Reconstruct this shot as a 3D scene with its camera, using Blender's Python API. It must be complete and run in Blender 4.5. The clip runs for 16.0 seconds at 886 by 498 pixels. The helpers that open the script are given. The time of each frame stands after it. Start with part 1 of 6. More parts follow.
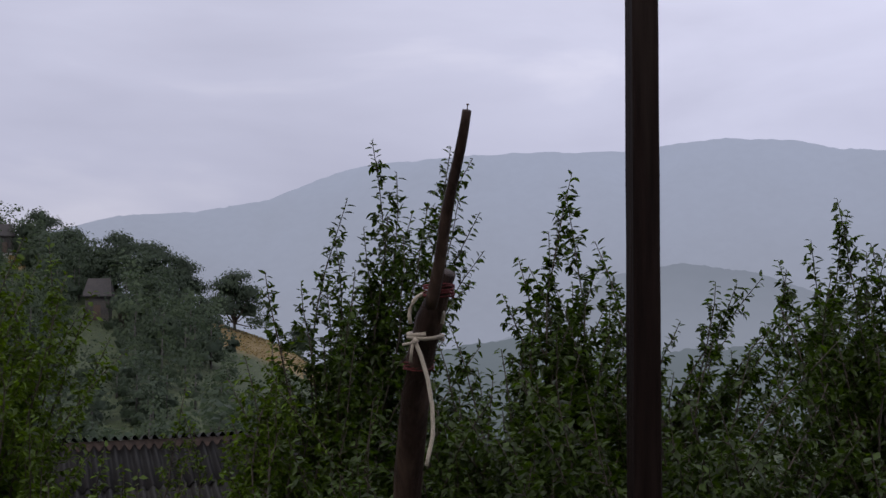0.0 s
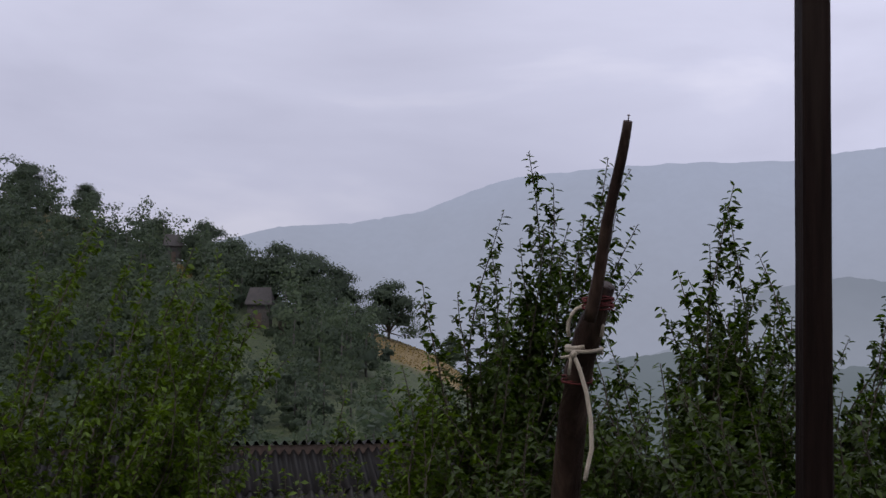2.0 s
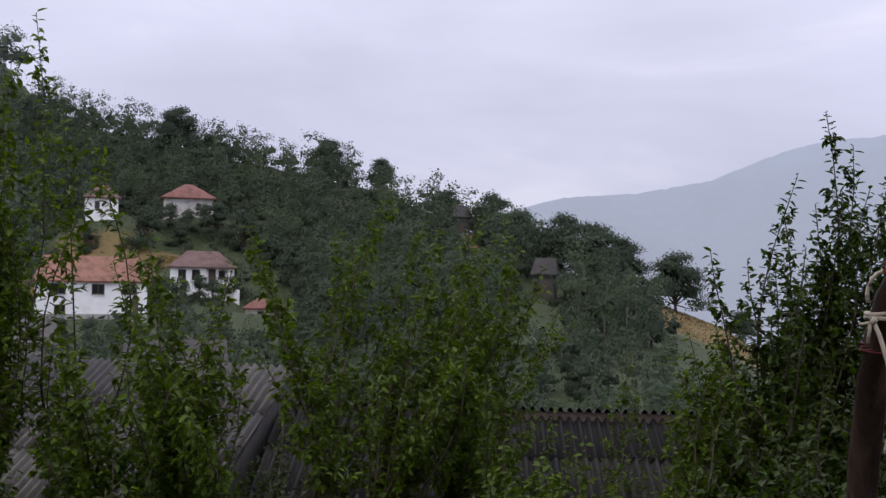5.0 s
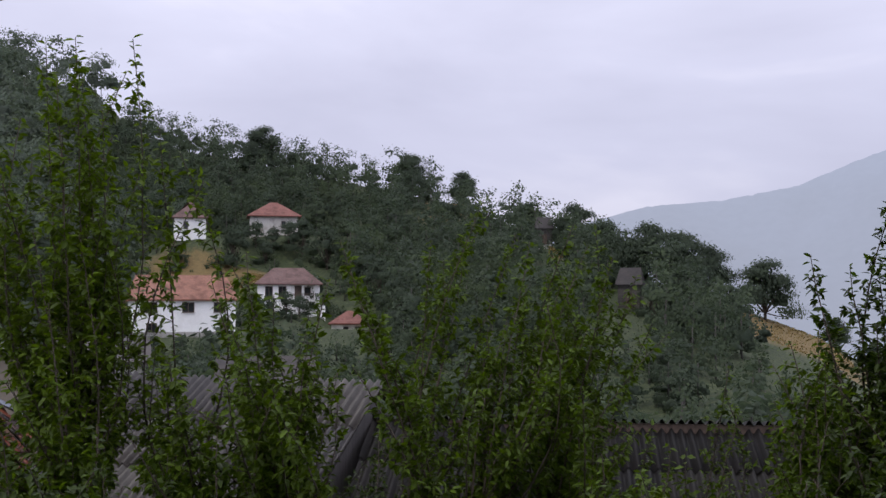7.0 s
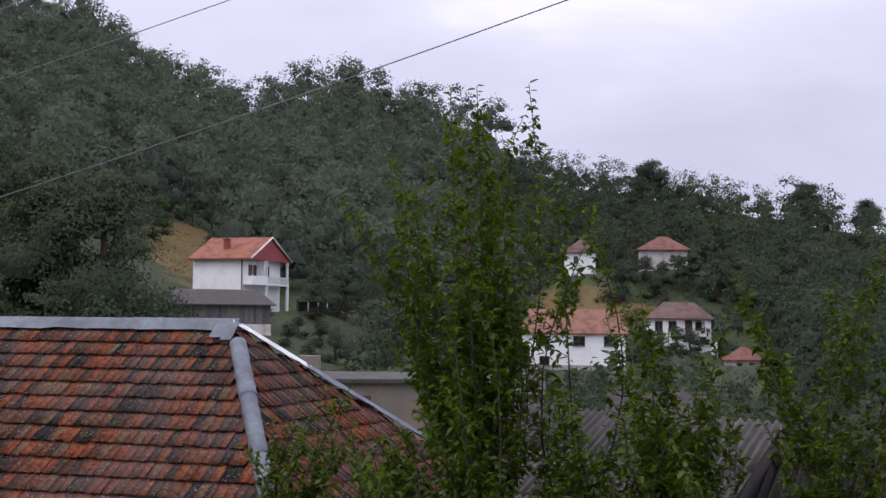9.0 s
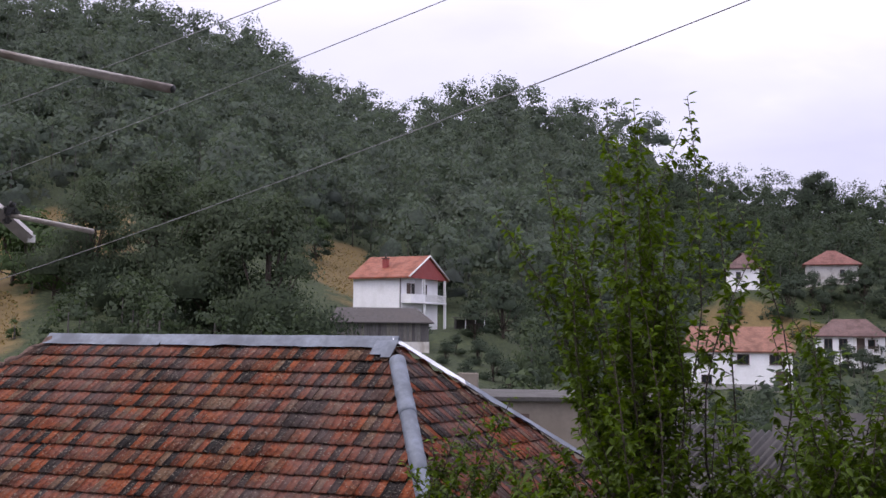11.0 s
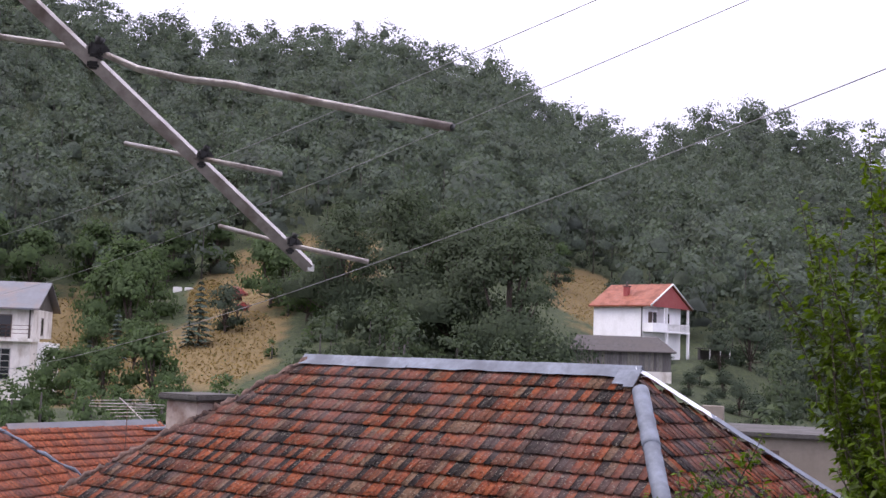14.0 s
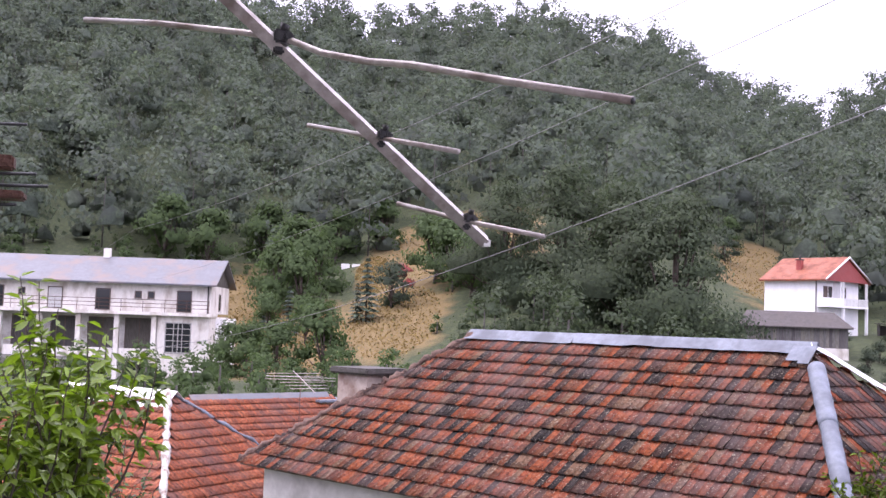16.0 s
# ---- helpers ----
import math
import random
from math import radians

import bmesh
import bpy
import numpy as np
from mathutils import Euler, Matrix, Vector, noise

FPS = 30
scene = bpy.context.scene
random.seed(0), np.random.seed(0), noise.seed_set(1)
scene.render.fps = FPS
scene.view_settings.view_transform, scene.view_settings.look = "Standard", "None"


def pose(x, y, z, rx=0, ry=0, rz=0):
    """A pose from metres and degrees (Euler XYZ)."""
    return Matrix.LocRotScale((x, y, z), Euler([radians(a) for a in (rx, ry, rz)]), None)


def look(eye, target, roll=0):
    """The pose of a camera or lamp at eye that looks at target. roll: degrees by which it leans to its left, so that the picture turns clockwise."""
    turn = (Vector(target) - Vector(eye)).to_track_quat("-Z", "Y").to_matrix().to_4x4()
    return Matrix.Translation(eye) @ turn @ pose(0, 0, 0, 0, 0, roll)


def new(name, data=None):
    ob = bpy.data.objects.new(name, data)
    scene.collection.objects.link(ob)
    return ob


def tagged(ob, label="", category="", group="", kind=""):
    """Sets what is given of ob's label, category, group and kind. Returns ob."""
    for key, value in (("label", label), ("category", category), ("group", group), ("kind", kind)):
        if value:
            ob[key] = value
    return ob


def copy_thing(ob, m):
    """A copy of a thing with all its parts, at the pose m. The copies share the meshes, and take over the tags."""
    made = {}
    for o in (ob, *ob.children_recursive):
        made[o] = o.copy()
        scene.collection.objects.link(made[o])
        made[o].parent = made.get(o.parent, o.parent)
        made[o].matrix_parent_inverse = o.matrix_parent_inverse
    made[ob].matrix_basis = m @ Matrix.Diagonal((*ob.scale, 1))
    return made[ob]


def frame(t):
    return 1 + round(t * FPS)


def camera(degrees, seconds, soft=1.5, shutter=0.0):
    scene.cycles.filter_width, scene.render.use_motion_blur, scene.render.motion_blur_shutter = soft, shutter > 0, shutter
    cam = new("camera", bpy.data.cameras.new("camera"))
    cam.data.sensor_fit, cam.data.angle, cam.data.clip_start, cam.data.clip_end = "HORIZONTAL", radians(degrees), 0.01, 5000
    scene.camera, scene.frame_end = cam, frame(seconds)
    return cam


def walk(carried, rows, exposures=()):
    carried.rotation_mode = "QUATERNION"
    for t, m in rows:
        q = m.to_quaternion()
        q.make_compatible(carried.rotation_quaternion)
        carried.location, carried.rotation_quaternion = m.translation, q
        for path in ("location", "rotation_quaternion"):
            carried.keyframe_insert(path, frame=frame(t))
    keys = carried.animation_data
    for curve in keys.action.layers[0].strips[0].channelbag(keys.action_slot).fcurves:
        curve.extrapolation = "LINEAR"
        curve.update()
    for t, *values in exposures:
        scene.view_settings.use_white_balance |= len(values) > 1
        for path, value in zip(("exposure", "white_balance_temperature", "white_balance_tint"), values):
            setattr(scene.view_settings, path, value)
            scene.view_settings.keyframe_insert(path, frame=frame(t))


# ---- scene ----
# camera and its path
cam = camera(44.4, 16.0, soft=1.5)
ROWS = [
    (0.0, pose(0.079, 0.126, 6.039, 92.46, -0.07, -2.22)),
    (0.5, pose(0.056, 0.117, 6.037, 92.93, -0.21, 0.69)),
    (1.0, pose(0.046, 0.111, 6.042, 92.28, -0.18, 2.56)),
    (1.5, pose(0.037, 0.122, 6.039, 92.40, -0.57, 4.65)),
    (2.0, pose(0.052, 0.126, 6.042, 93.00, -0.72, 5.79)),
    (2.5, pose(0.061, 0.130, 6.031, 92.50, -1.21, 8.33)),
    (3.0, pose(0.060, 0.127, 6.021, 92.00, -1.37, 9.84)),
    (3.5, pose(0.056, 0.111, 6.018, 91.95, -1.60, 12.18)),
    (4.0, pose(0.077, 0.073, 6.009, 91.92, -1.52, 15.59)),
    (4.5, pose(0.090, 0.048, 5.998, 90.91, -1.37, 19.34)),
    (5.0, pose(0.064, 0.069, 6.002, 91.20, -1.33, 20.73)),
    (7.5, pose(-0.013, 0.049, 6.001, 92.22, 0.22, 28.47)),
    (8.0, pose(-0.021, 0.038, 6.007, 92.33, -0.55, 34.53)),
    (8.5, pose(-0.025, 0.030, 6.014, 93.16, -0.70, 40.11)),
    (9.0, pose(-0.028, 0.033, 6.017, 93.49, -0.55, 45.42)),
    (11.5, pose(-0.038, 0.035, 6.015, 94.41, -0.73, 55.50)),
    (12.0, pose(-0.038, 0.029, 6.016, 94.39, -0.97, 58.07)),
    (12.5, pose(-0.043, 0.029, 6.015, 94.51, -0.88, 60.06)),
    (13.0, pose(-0.042, 0.016, 6.015, 94.53, -1.08, 62.47)),
    (13.5, pose(-0.044, 0.006, 6.018, 94.79, -1.39, 64.02)),
    (14.0, pose(-0.042, -0.005, 6.020, 95.50, -1.96, 66.22)),
    (14.5, pose(-0.040, -0.013, 6.019, 95.26, -2.14, 68.23)),
    (15.0, pose(-0.041, -0.019, 6.017, 94.64, -2.42, 70.64)),
    (15.5, pose(-0.036, -0.026, 6.017, 94.28, -2.09, 72.85)),
    (16.0, pose(-0.034, -0.031, 6.017, 93.91, -2.04, 74.82)),
]
EXPOSURES = [(0.0, -0.05, 6500, 10), (3.0, 0.0, 6500, 10), (4.0, 0.04, 6500, 10), (5.0, 0.3, 6500, 10), (9.0, 0.35, 6500, 13), (11.5, 0.7, 6500, 18), (12.5, 0.9, 6500, 19), (13.0, 1.0, 6500, 19), (14.0, 1.03, 6500, 20), (15.0, 1.15, 6500, 23), (16.0, 1.65, 6500, 25)]
walk(cam, ROWS, EXPOSURES)

# ---- world and sun: rain clouds, brighter overhead and towards the west ----
SUN_EL, SUN_AZ = 50.0, 158.0      # degrees; azimuth counted from +y towards -x


def ways(az, el=0.0, r=1.0):
    """A vector from azimuth (degrees, +y towards -x), elevation and horizontal distance."""
    return Vector((-math.sin(radians(az)) * r, math.cos(radians(az)) * r, math.tan(radians(el)) * r))


def node(tree, kind, inputs=None, **settings):
    n = tree.nodes.new(kind)
    for k, v in settings.items():
        if k == "operation":
            n.operation = v
        elif k == "blend_type":
            n.blend_type = v
        elif k == "data_type":
            n.data_type = v
    for k, v in (inputs or {}).items():
        if hasattr(v, "links") or isinstance(v, bpy.types.NodeSocket):
            tree.links.new(v, n.inputs[k])
        else:
            n.inputs[k].default_value = v
    return n


def ramp(tree, fac, stops, constant=False):
    n = tree.nodes.new("ShaderNodeValToRGB")
    tree.links.new(fac, n.inputs[0])
    n.color_ramp.interpolation = "CONSTANT" if constant else "LINEAR"
    while len(n.color_ramp.elements) < len(stops):
        n.color_ramp.elements.new(0.5)
    for e, (p, c) in zip(n.color_ramp.elements, stops):
        e.position = p
        e.color = (*c, 1) if len(c) == 3 else c
    return n.outputs[0]


def mix(tree, fac, a, b, blend="MIX"):
    n = tree.nodes.new("ShaderNodeMix")
    n.data_type, n.blend_type = "RGBA", blend
    for i, v in ((0, fac), (6, a), (7, b)):
        if isinstance(v, bpy.types.NodeSocket):
            tree.links.new(v, n.inputs[i])
        elif i == 0:
            n.inputs[0].default_value = v
        else:
            n.inputs[i].default_value = (*v, 1)
    return n.outputs[2]


def math_node(tree, op, a, b=0.0):
    n = tree.nodes.new("ShaderNodeMath")
    n.operation = op
    for i, v in ((0, a), (1, b)):
        if isinstance(v, bpy.types.NodeSocket):
            tree.links.new(v, n.inputs[i])
        else:
            n.inputs[i].default_value = v
    return n.outputs[0]


def build_world():
    w = bpy.data.worlds.new("sky")
    scene.world = w
    w.use_nodes = True
    t = w.node_tree
    t.nodes.clear()
    sky = t.nodes.new("ShaderNodeTexSky")
    sky.sky_type, sky.sun_disc = "NISHITA", False
    sky.sun_elevation, sky.sun_rotation = radians(SUN_EL), radians(-SUN_AZ)
    co = t.nodes.new("ShaderNodeTexCoord")
    sep = node(t, "ShaderNodeSeparateXYZ", {0: co.outputs["Generated"]})
    # cloud deck: three times as bright overhead as at the horizon
    up = math_node(t, "MAXIMUM", sep.outputs[2], 0.0)
    west = math_node(t, "MULTIPLY", sep.outputs[0], -0.06)
    east = math_node(t, "MULTIPLY", math_node(t, "MAXIMUM", math_node(t, "ADD", sep.outputs[0], 0.1), 0.0), 0.36)
    lum = math_node(t, "ADD", math_node(t, "ADD", math_node(t, "MULTIPLY", up, 0.75), 0.44), math_node(t, "ADD", west, math_node(t, "MINIMUM", east, 0.2)))
    mp = node(t, "ShaderNodeMapping", {0: co.outputs["Generated"], 3: (1.0, 1.0, 3.2)})
    n1 = node(t, "ShaderNodeTexNoise", {"Vector": mp.outputs[0], "Scale": 2.6, "Detail": 5.0, "Roughness": 0.5, "Distortion": 0.35})
    puff = ramp(t, n1.outputs[0], [(0.36, (0.87, 0.87, 0.88)), (0.56, (1.0, 1.0, 1.0)), (0.68, (1.2, 1.18, 1.12))])
    tint = mix(t, up, (0.91, 0.915, 1.19), (0.97, 0.97, 1.09))
    col = mix(t, 1.0, tint, puff, "MULTIPLY")
    grey = t.nodes.new("ShaderNodeVectorMath")
    grey.operation = "SCALE"
    t.links.new(col, grey.inputs[0])
    t.links.new(lum, grey.inputs[3])
    b1 = node(t, "ShaderNodeBackground", {0: sky.outputs[0], 1: 0.006})
    b2 = node(t, "ShaderNodeBackground", {0: grey.outputs[0], 1: 1.0})
    add = node(t, "ShaderNodeAddShader", {0: b1.outputs[0], 1: b2.outputs[0]})
    out = t.nodes.new("ShaderNodeOutputWorld")
    t.links.new(add.outputs[0], out.inputs[0])
    lamp = bpy.data.lights.new("sun", "SUN")
    lamp.energy, lamp.angle, lamp.color = 0.75, radians(25), (1.0, 0.96, 0.9)
    ob = new("sun", lamp)
    ob.matrix_world = look(ways(SUN_AZ, SUN_EL, 100), (0, 0, 0))


build_world()


# ---- materials ----
def material(name, base, rough=0.7, scale=6.0, vary=0.35, bump=0.3, metal=0.0, stain=None, stain_scale=1.2, source="", spec=0.5, translucent=None, stretch=(1, 1, 1), tones=(0.6, 1.45), deep=0.02):
    """A surface with two scales of variation. source: 'island' or 'object' shifts the tone piece by piece."""
    m = bpy.data.materials.new(name)
    m.use_nodes = True
    t = m.node_tree
    p = t.nodes["Principled BSDF"]
    co = t.nodes.new("ShaderNodeTexCoord")
    mp = node(t, "ShaderNodeMapping", {0: co.outputs["Object"], 3: stretch})
    fine = node(t, "ShaderNodeTexNoise", {"Vector": mp.outputs[0], "Scale": scale, "Detail": 6.0, "Roughness": 0.65})
    big = node(t, "ShaderNodeTexNoise", {"Vector": mp.outputs[0], "Scale": stain_scale, "Detail": 4.0, "Roughness": 0.6})
    lo = tuple(c * (1 - vary) for c in base)
    hi = tuple(min(1.0, c * (1 + vary)) for c in base)
    col = ramp(t, fine.outputs[0], [(0.3, lo), (0.7, hi)])
    if stain:
        f = ramp(t, big.outputs[0], [(0.48, (0, 0, 0)), (0.66, (1, 1, 1))])
        col = mix(t, f, col, stain)
    if source:
        g = t.nodes.new("ShaderNodeNewGeometry" if source == "island" else "ShaderNodeObjectInfo")
        r = g.outputs["Random Per Island" if source == "island" else "Random"]
        tone = ramp(t, r, [(0.0, (tones[0],) * 3), (0.5, (1.0, 1.0, 1.0)), (1.0, (tones[1], tones[1], tones[1] * 0.85))])
        col = mix(t, 1.0, col, tone, "MULTIPLY")
    t.links.new(col, p.inputs["Base Color"])
    r0 = ramp(t, big.outputs[0], [(0.3, (rough * 0.75,) * 3), (0.7, (min(1, rough * 1.15),) * 3)])
    t.links.new(r0, p.inputs["Roughness"])
    p.inputs["Metallic"].default_value = metal
    p.inputs["Specular IOR Level"].default_value = spec
    if bump:
        b = node(t, "ShaderNodeBump", {"Height": fine.outputs[0], "Strength": bump, "Distance": deep})
        t.links.new(b.outputs[0], p.inputs["Normal"])
    if translucent:
        tr = t.nodes.new("ShaderNodeBsdfTranslucent")
        t.links.new(mix(t, 1.0, col, translucent, "MULTIPLY"), tr.inputs[0])
        ms = node(t, "ShaderNodeMixShader", {0: 0.35, 1: p.outputs[0], 2: tr.outputs[0]})
        t.links.new(ms.outputs[0], t.nodes["Material Output"].inputs[0])
    return m


def tile_material(name, source, stops, lichen=(0.30, 0.27, 0.21), amount=0.65):
    """Fired clay tiles: each has its own tone, with grey lichen flecks and soot."""
    m = bpy.data.materials.new(name)
    m.use_nodes = True
    t = m.node_tree
    p = t.nodes["Principled BSDF"]
    g = t.nodes.new("ShaderNodeNewGeometry" if source == "island" else "ShaderNodeObjectInfo")
    r = g.outputs["Random Per Island" if source == "island" else "Random"]
    base = ramp(t, r, stops, True)
    geo = t.nodes.new("ShaderNodeNewGeometry")
    n1 = node(t, "ShaderNodeTexNoise", {"Vector": geo.outputs["Position"], "Scale": 13.0, "Detail": 5.0, "Roughness": 0.75})
    n2 = node(t, "ShaderNodeTexNoise", {"Vector": geo.outputs["Position"], "Scale": 27.0, "Detail": 3.0, "Roughness": 0.6})
    n3 = node(t, "ShaderNodeTexNoise", {"Vector": geo.outputs["Position"], "Scale": 1.1, "Detail": 3.0, "Roughness": 0.6})
    soot = ramp(t, n1.outputs[0], [(0.38, (0.42, 0.38, 0.38)), (0.58, (1.12, 1.12, 1.12))])
    col = mix(t, 1.0, base, soot, "MULTIPLY")
    patch = ramp(t, n3.outputs[0], [(0.44, (0, 0, 0)), (0.62, (1, 1, 1))])
    col = mix(t, math_node(t, "MULTIPLY", patch, 0.45), col, (0.13, 0.09, 0.085))
    fleck = ramp(t, n2.outputs[0], [(0.58, (0, 0, 0)), (0.68, (1, 1, 1))])
    col = mix(t, math_node(t, "MULTIPLY", fleck, amount), col, lichen)
    t.links.new(col, p.inputs["Base Color"])
    p.inputs["Roughness"].default_value = 0.7
    p.inputs["Specular IOR Level"].default_value = 0.2
    b = node(t, "ShaderNodeBump", {"Height": n2.outputs[0], "Strength": 0.4, "Distance": 0.01})
    t.links.new(b.outputs[0], p.inputs["Normal"])
    return m


OLD = [(0.0, (0.20, 0.050, 0.020)), (0.2, (0.105, 0.034, 0.019)), (0.31, (0.024, 0.017, 0.015)), (0.42, (0.145, 0.050, 0.024)), (0.56, (0.060, 0.030, 0.021)), (0.68, (0.235, 0.062, 0.022)), (0.82, (0.019, 0.015, 0.014)), (0.90, (0.15, 0.085, 0.050))]
NEWER = [(0.0, (0.34, 0.10, 0.048)), (0.3, (0.28, 0.088, 0.047)), (0.6, (0.38, 0.125, 0.06)), (0.85, (0.23, 0.082, 0.05))]
TILE_OBJ = tile_material("old_clay_tile", "object", OLD)
TILE_JOIN = tile_material("old_clay_tile_rest", "island", OLD)
TILE_RED = tile_material("clay_tile", "island", NEWER, amount=0.2)
LEAF = material("plum_leaf", (0.028, 0.047, 0.005), 0.45, 30, 0.3, 0.1, source="island", translucent=(1.7, 1.9, 0.4), spec=0.25, tones=(0.5, 1.5))
LEAF_Y = material("yellow_green_leaf", (0.053, 0.086, 0.006), 0.5, 30, 0.3, 0.1, source="island", translucent=(1.7, 1.8, 0.3), spec=0.22)
LEAF_T = material("bright_plum_leaf", (0.062, 0.098, 0.008), 0.5, 30, 0.3, 0.1, source="island", translucent=(1.7, 1.8, 0.3), spec=0.22)
LEAF_C = material("cherry_leaf", (0.12, 0.18, 0.022), 0.4, 30, 0.25, 0.1, source="island", translucent=(1.5, 1.7, 0.6))
LEAF_SHRUB = material("shrub_leaf", (0.05, 0.085, 0.035), 0.45, 30, 0.3, 0.1, source="island", translucent=(1.2, 1.4, 0.6))
# beech leaf colour is paled and blued to carry some rain haze
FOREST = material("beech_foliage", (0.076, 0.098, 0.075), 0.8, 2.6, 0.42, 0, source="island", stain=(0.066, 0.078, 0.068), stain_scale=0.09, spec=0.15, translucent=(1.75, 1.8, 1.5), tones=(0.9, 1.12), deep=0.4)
WALNUT = material("walnut_foliage", (0.050, 0.068, 0.040), 0.7, 2.6, 0.4, 0, source="island", stain=(0.036, 0.052, 0.032), stain_scale=0.12, spec=0.15, translucent=(1.75, 1.8, 1.5), tones=(0.88, 1.15), deep=0.3)
WOODS = material("hill_foliage", (0.045, 0.061, 0.043), 0.8, 2.6, 0.42, 0, source="island", stain=(0.062, 0.082, 0.048), stain_scale=0.05, spec=0.15, translucent=(1.75, 1.8, 1.5), tones=(0.88, 1.15), deep=0.3)
SPRUCE = material("spruce_needles", (0.035, 0.06, 0.04), 0.6, 2, 0.3, 0, source="island")
BUSHLEAF = material("bush_foliage", (0.055, 0.085, 0.036), 0.8, 1.6, 0.3, 0, source="island", spec=0.15, translucent=(1.75, 1.8, 1.5), tones=(0.88, 1.15), deep=0.3)
REDLEAF = material("red_foliage", (0.22, 0.03, 0.03), 0.55, 2, 0.4, 0, source="island")
BARK = material("bark", (0.06, 0.045, 0.035), 0.85, 30, 0.4, 0.6, stretch=(1, 1, 0.2))
GREYBARK = material("grey_bark", (0.07, 0.064, 0.058), 0.85, 20, 0.4, 0.5)
DARKWOOD = material("wet_dark_timber", (0.012, 0.007, 0.006), 0.7, 40, 0.5, 0.6, stain=(0.026, 0.018, 0.015), stain_scale=8, stretch=(1, 1, 0.06), spec=0.06)
STAKEWOOD = material("wet_round_timber", (0.028, 0.017, 0.014), 0.55, 40, 0.45, 0.7, stain=(0.07, 0.045, 0.034), stain_scale=9, stretch=(1, 1, 0.15), spec=0.1)
ROPE = material("cream_rope", (0.42, 0.36, 0.29), 0.85, 300, 0.25, 0.5)
TWINE = material("red_twine", (0.10, 0.012, 0.012), 0.8, 200, 0.3, 0.4)
ZINC = material("zinc_sheet", (0.135, 0.155, 0.19), 0.6, 7, 0.3, 0.2, metal=0.1, stain=(0.09, 0.10, 0.12), stain_scale=1.5)
WHITESHEET = material("white_metal_sheet", (0.7, 0.72, 0.75), 0.35, 6, 0.1, 0.1, metal=0.2, stain=(0.5, 0.5, 0.5), stain_scale=2)
ALU = material("weathered_aluminium", (0.40, 0.37, 0.35), 0.45, 60, 0.2, 0.15, metal=0.6, stain=(0.2, 0.165, 0.145), stain_scale=14)
PLASTIC = material("black_plastic", (0.015, 0.015, 0.016), 0.4, 30, 0.3, 0.2)
RUST = material("rusty_steel", (0.075, 0.03, 0.018), 0.75, 50, 0.5, 0.5)
ETERNIT = material("fibre_cement", (0.045, 0.04, 0.04), 0.5, 14, 0.35, 0.4, stain=(0.09, 0.08, 0.077), stain_scale=1.6, source="object", stretch=(1, 0.35, 0.35), spec=0.4, tones=(0.6, 1.4))
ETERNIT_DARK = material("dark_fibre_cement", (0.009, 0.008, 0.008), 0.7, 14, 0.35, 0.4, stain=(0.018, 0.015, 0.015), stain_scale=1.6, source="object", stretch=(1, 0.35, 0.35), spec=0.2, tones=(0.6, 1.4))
RENDER_W = material("white_render", (0.86, 0.86, 0.86), 0.85, 4, 0.06, 0.15, stain=(0.78, 0.78, 0.77), stain_scale=0.6)
RENDER_OLD = material("stained_render", (0.70, 0.67, 0.62), 0.9, 5, 0.10, 0.25, stain=(0.44, 0.39, 0.33), stain_scale=0.9, stretch=(1, 1, 0.45))
RENDER_GREY = material("grey_render", (0.52, 0.50, 0.47), 0.9, 5, 0.14, 0.25, stain=(0.33, 0.30, 0.27), stain_scale=0.8)
BEIGE = material("beige_render", (0.21, 0.18, 0.145), 0.9, 5, 0.15, 0.25, stain=(0.19, 0.16, 0.13), stain_scale=0.9)
PATCHED = material("patched_mortar", (0.42, 0.39, 0.36), 0.9, 12, 0.3, 0.7, stain=(0.12, 0.06, 0.04), stain_scale=4)
CHIMNEY = material("chimney_plaster", (0.36, 0.30, 0.26), 0.9, 6, 0.2, 0.4, stain=(0.20, 0.135, 0.11), stain_scale=2.2)
MORTAR = material("mortar", (0.12, 0.07, 0.052), 0.9, 20, 0.5, 0.8, stain=(0.04, 0.03, 0.028), stain_scale=6)
CAPSTONE = material("dark_concrete", (0.06, 0.055, 0.05), 0.8, 12, 0.4, 0.4)
PLANK = material("grey_weathered_boards", (0.085, 0.078, 0.076), 0.85, 10, 0.3, 0.4, source="object", stretch=(1, 1, 0.15), spec=0.2, tones=(0.8, 1.2))
SHINGLE = material("grey_shingles", (0.05, 0.046, 0.046), 0.85, 5, 0.3, 0.4, stain=(0.07, 0.063, 0.06), stain_scale=0.8, stretch=(1, 1, 3), spec=0.15)
PALEPLANK = material("pale_weathered_boards", (0.17, 0.16, 0.155), 0.85, 10, 0.35, 0.4, source="object", stretch=(1, 1, 0.15), spec=0.2, tones=(0.6, 1.25))
BROWNWOOD = material("brown_joinery", (0.09, 0.06, 0.045), 0.6, 20, 0.3, 0.3)
FRAMEWHITE = material("painted_frame", (0.7, 0.7, 0.68), 0.5, 20, 0.1, 0.1)
DARKROOF = material("dark_sheet_roof", (0.055, 0.047, 0.045), 0.75, 3, 0.3, 0.3, stain=(0.075, 0.065, 0.06), stain_scale=0.6)
TINROOF = material("rusty_tin_roof", (0.12, 0.125, 0.14), 0.5, 3, 0.15, 0.2, metal=0.4, stain=(0.19, 0.15, 0.135), stain_scale=0.45)
REDGABLE = material("red_boards", (0.28, 0.055, 0.05), 0.6, 8, 0.2, 0.2)
CABLE = material("cable_sheath", (0.17, 0.17, 0.175), 0.5, 40, 0.2, 0.1)
CURTAIN = material("curtain_cloth", (0.5, 0.5, 0.48), 0.9, 12, 0.2, 0.2)
